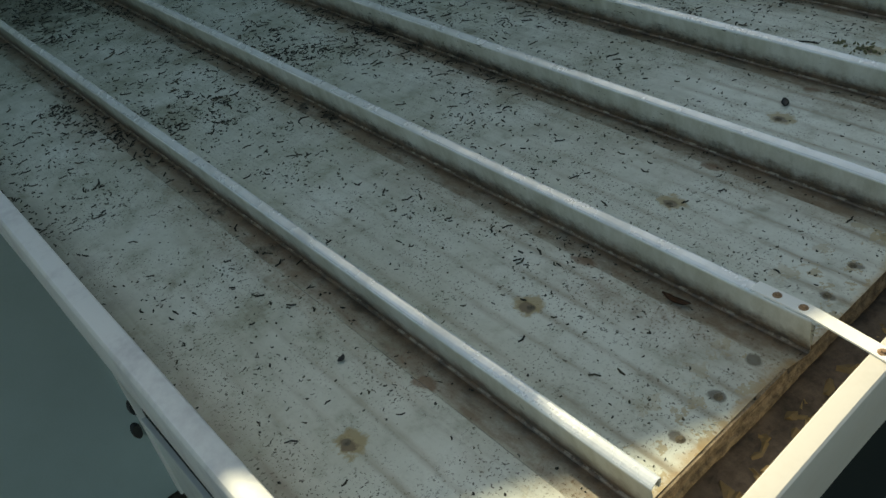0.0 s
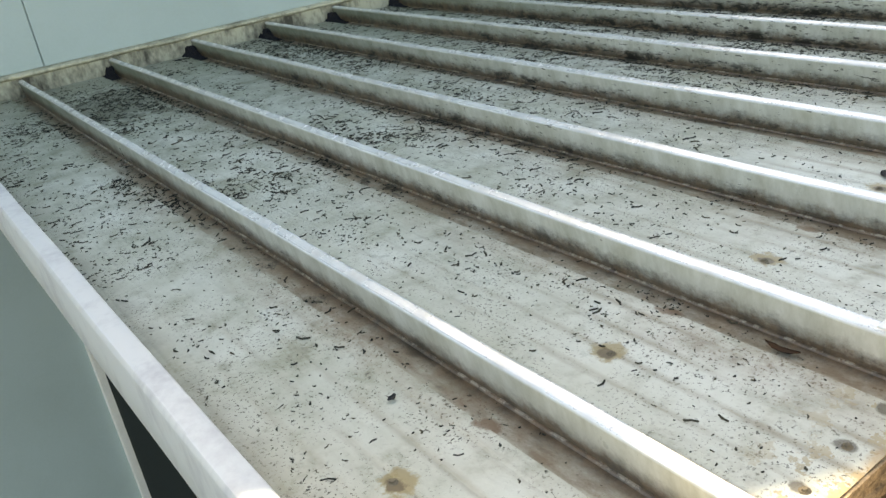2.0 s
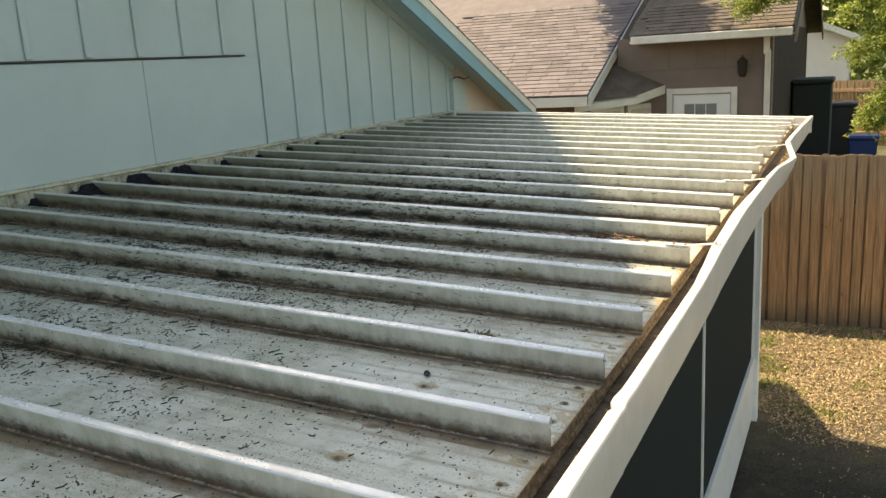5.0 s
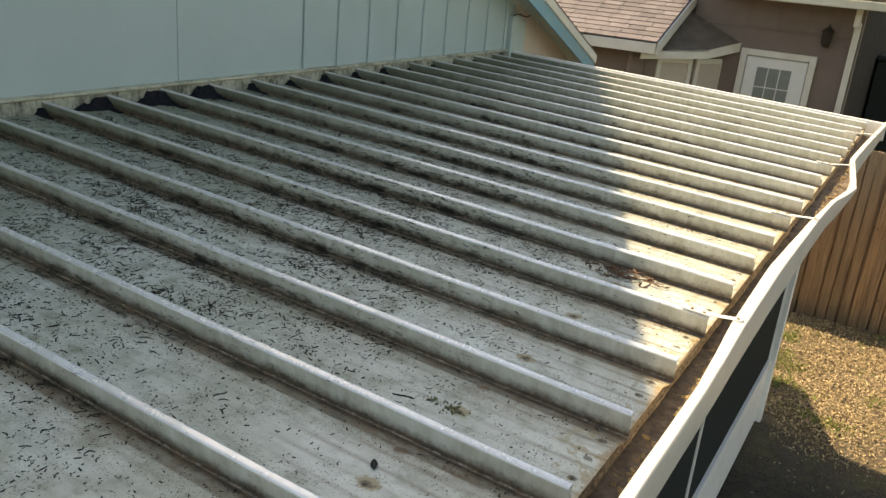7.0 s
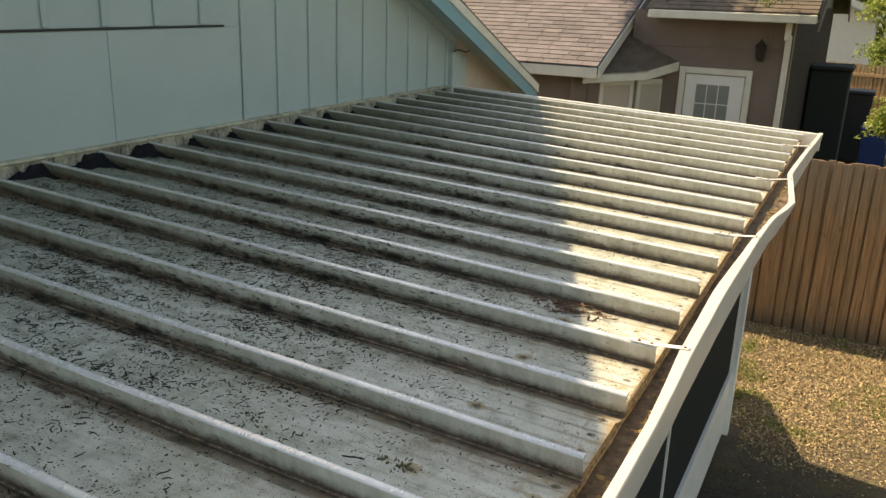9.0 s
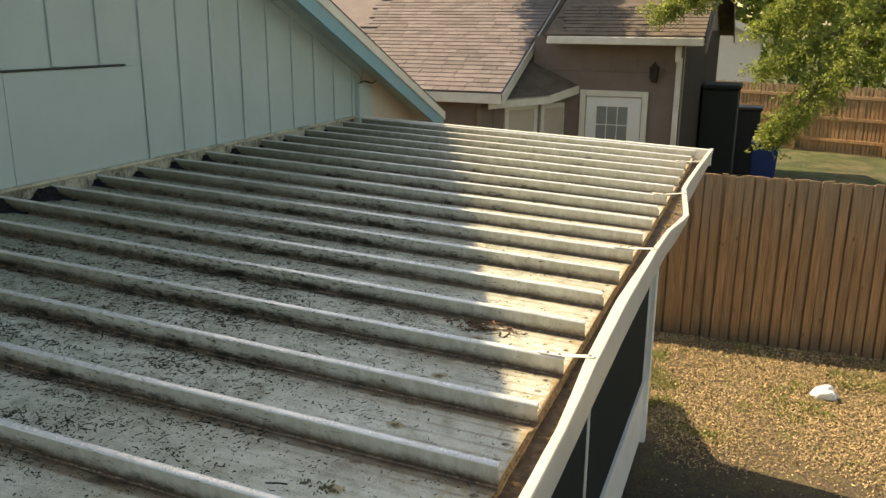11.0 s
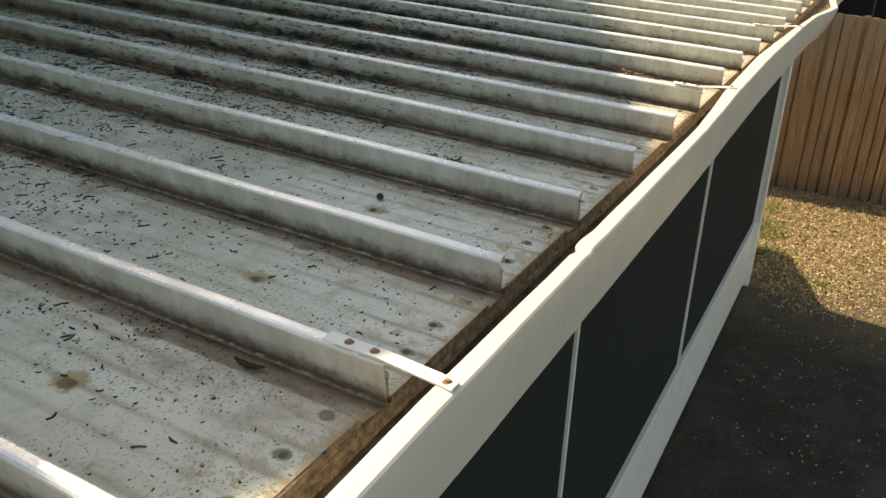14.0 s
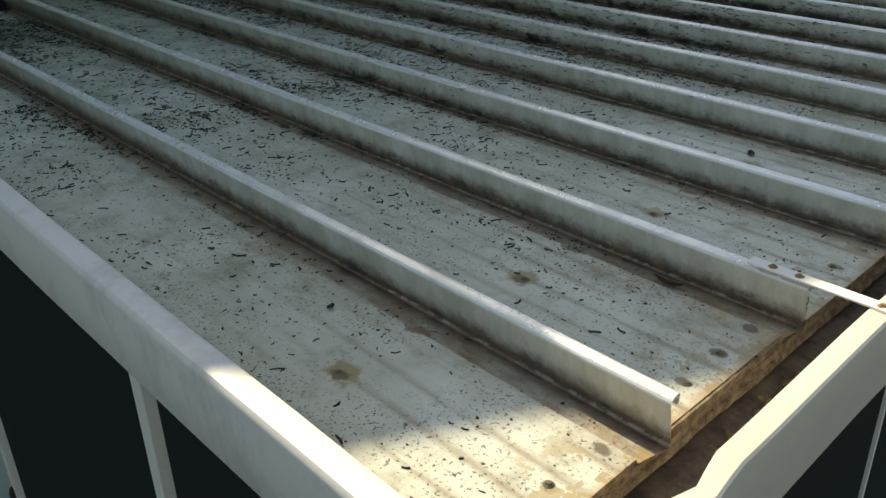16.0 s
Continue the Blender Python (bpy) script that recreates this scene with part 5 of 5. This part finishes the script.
me = bpy.data.meshes.new("yard_leaves")
me.from_pydata(verts, [], faces)
me.materials.append(YARD_LEAF)
tagged(new("yard_leaves", me), "dry tan leaves covering the yard", "leaves", kind="stuff")


# sparse grass between the leaves
verts, faces = [], []
for _ in range(110000):
    x, y = rng.uniform(6.6, 9.1), rng.uniform(-5.0, 1.2)
    f = noise.noise((x * 1.5, y * 1.5, 21)) * 0.5 + 0.5
    f = 0.6 * f + 0.4 * (noise.noise((x * 4.5, y * 4.5, 8)) * 0.5 + 0.5)
    if rng.random() > 4.0 * max(0, f - 0.53):
        continue
    z = 0.025 * noise.noise((x * 0.9, y * 0.9, 0)) - 0.012
    a, tall, lean = rng.uniform(0, 6.283), rng.uniform(0.015, 0.045), rng.uniform(0.2, 1.1)
    w = rng.uniform(0.0025, 0.005)
    ca, sa = math.cos(a), math.sin(a)
    n0 = len(verts)
    verts += [(x - sa * w, y + ca * w, z), (x + sa * w, y - ca * w, z), (x + ca * tall * lean * 0.5 + sa * w * 0.7, y + sa * tall * lean * 0.5 - ca * w * 0.7, z + tall * 0.7), (x + ca * tall * lean, y + sa * tall * lean, z + tall)]
    faces += [(n0, n0 + 1, n0 + 2), (n0, n0 + 2, n0 + 3)]
me = bpy.data.meshes.new("grass")
me.from_pydata(verts, [], faces)
me.materials.append(surface("thin_grass", (0.15, 0.20, 0.035), (0.24, 0.24, 0.07), 0.7, 60, 8, 0.8, 0.1))
tagged(new("grass", me), "sparse green grass growing between the dry leaves", "grass", kind="stuff")

# crumpled white bag shape on the leaves, standing in for a duck-like object
bm = bmesh.new()
bmesh.ops.create_icosphere(bm, subdivisions=4, radius=1)
for v in bm.verts:
    c = v.co.copy()
    f = 1 + 0.30 * noise.noise(c * 1.6 + Vector((3, 1, 0))) + 0.16 * abs(noise.noise(c * 4.5)) - 0.10 * abs(noise.noise(c * 9))
    v.co = Vector((c.x * 0.085 * f, c.y * 0.105 * f, max(-0.02, c.z * 0.075 * f * (1.15 - 0.35 * c.y))))
bag = part("white_stand_in", bm, surface("white_stand_in_film", (0.85, 0.85, 0.84), (0.68, 0.67, 0.65), 0.4, 60, 12, 0.5, 0.2))
rounded(bag, 40)
bag.location = (7.95, -1.26, 0.012)
tagged(bag, "crumpled white stand-in for a duck-like object on dry leaves", "bag")

CLUMP = surface("black_crumbly_dirt", (0.013, 0.014, 0.019), (0.035, 0.032, 0.028), 0.9, 240, 40, 0.7, 0.5)
CLUMP.node_tree.nodes["Principled BSDF"].inputs["Specular IOR Level"].default_value = 0.1


def heap_mesh(seed):
    """Dirt piled into the corner of rib and wall, thinning out over the pan and down the rib."""
    bm = bmesh.new()
    nu, nv = 20, 18
    grid = []
    for i in range(nu + 1):
        for j in range(nv + 1):
            u, v = 0.11 * (i / nu) ** 1.3, 0.11 * (j / nv) ** 1.3
            rough = 1 + 0.75 * noise.noise((u * 40 + seed * 5, v * 40, seed)) + 0.45 * noise.noise((u * 110, v * 110, seed * 3))
            h = min(0.041 + 0.006 * noise.noise((u * 90, v * 90, seed)), 0.056 * math.exp(-(u / 0.055) ** 2.0 - (v / 0.040) ** 1.5) * max(0.1, rough)) - 0.0022
            grid.append(bm.verts.new((-u + 0.004 * noise.noise((v * 60, u * 60, 4)), -v, max(h, -0.003))))
    for i in range(nu):
        for j in range(nv):
            o = i * (nv + 1) + j
            bm.faces.new((grid[o], grid[o + 1], grid[o + nv + 2], grid[o + nv + 1]))
    rim = [e for e in bm.edges if e.is_boundary]
    low = bmesh.ops.extrude_edge_only(bm, edges=rim)["geom"]
    for v in low:
        if isinstance(v, bmesh.types.BMVert):
            v.co.z = -0.006
    return finish("lodged_dirt", bm, CLUMP)


heaps = [heap_mesh(i + 1) for i in range(4)]
rng = random.Random(41)
for k in range(2, 20):
    ob = new("lodged_dirt", heaps[k % 4])
    most = 8 <= k <= 10
    big = rng.uniform(1.2, 1.32) if most else rng.uniform(0.75, 1.0) if k < 16 else rng.uniform(0.5, 0.7)
    wide = rng.uniform(1.5, 1.8) if most else rng.uniform(0.55, 0.8)
    ob.matrix_world = pose(PAN * k - 0.0135, WALL_Y - 0.030, roof_z(WALL_Y - 0.05) + 0.0065) @ Matrix.Diagonal((big * wide, big * rng.uniform(0.8, 1.3), big, 1))
    tagged(ob, "black crumbly dirt lodged between rib and wall", "dirt", "dirt at the wall")

# ---- shingles of the neighbour's roofs, piece by piece ----
shingled(neighbour, (WX - 0.03, 3.08, WZ), WM, 1, 26, 11, SHINGLE, 51)
shingled(neighbour, (12.46, 0.42, 3.225), 0.4015, 1, 9, 9, DARK_SHINGLE, 52, "dark_shingle", 2.34)
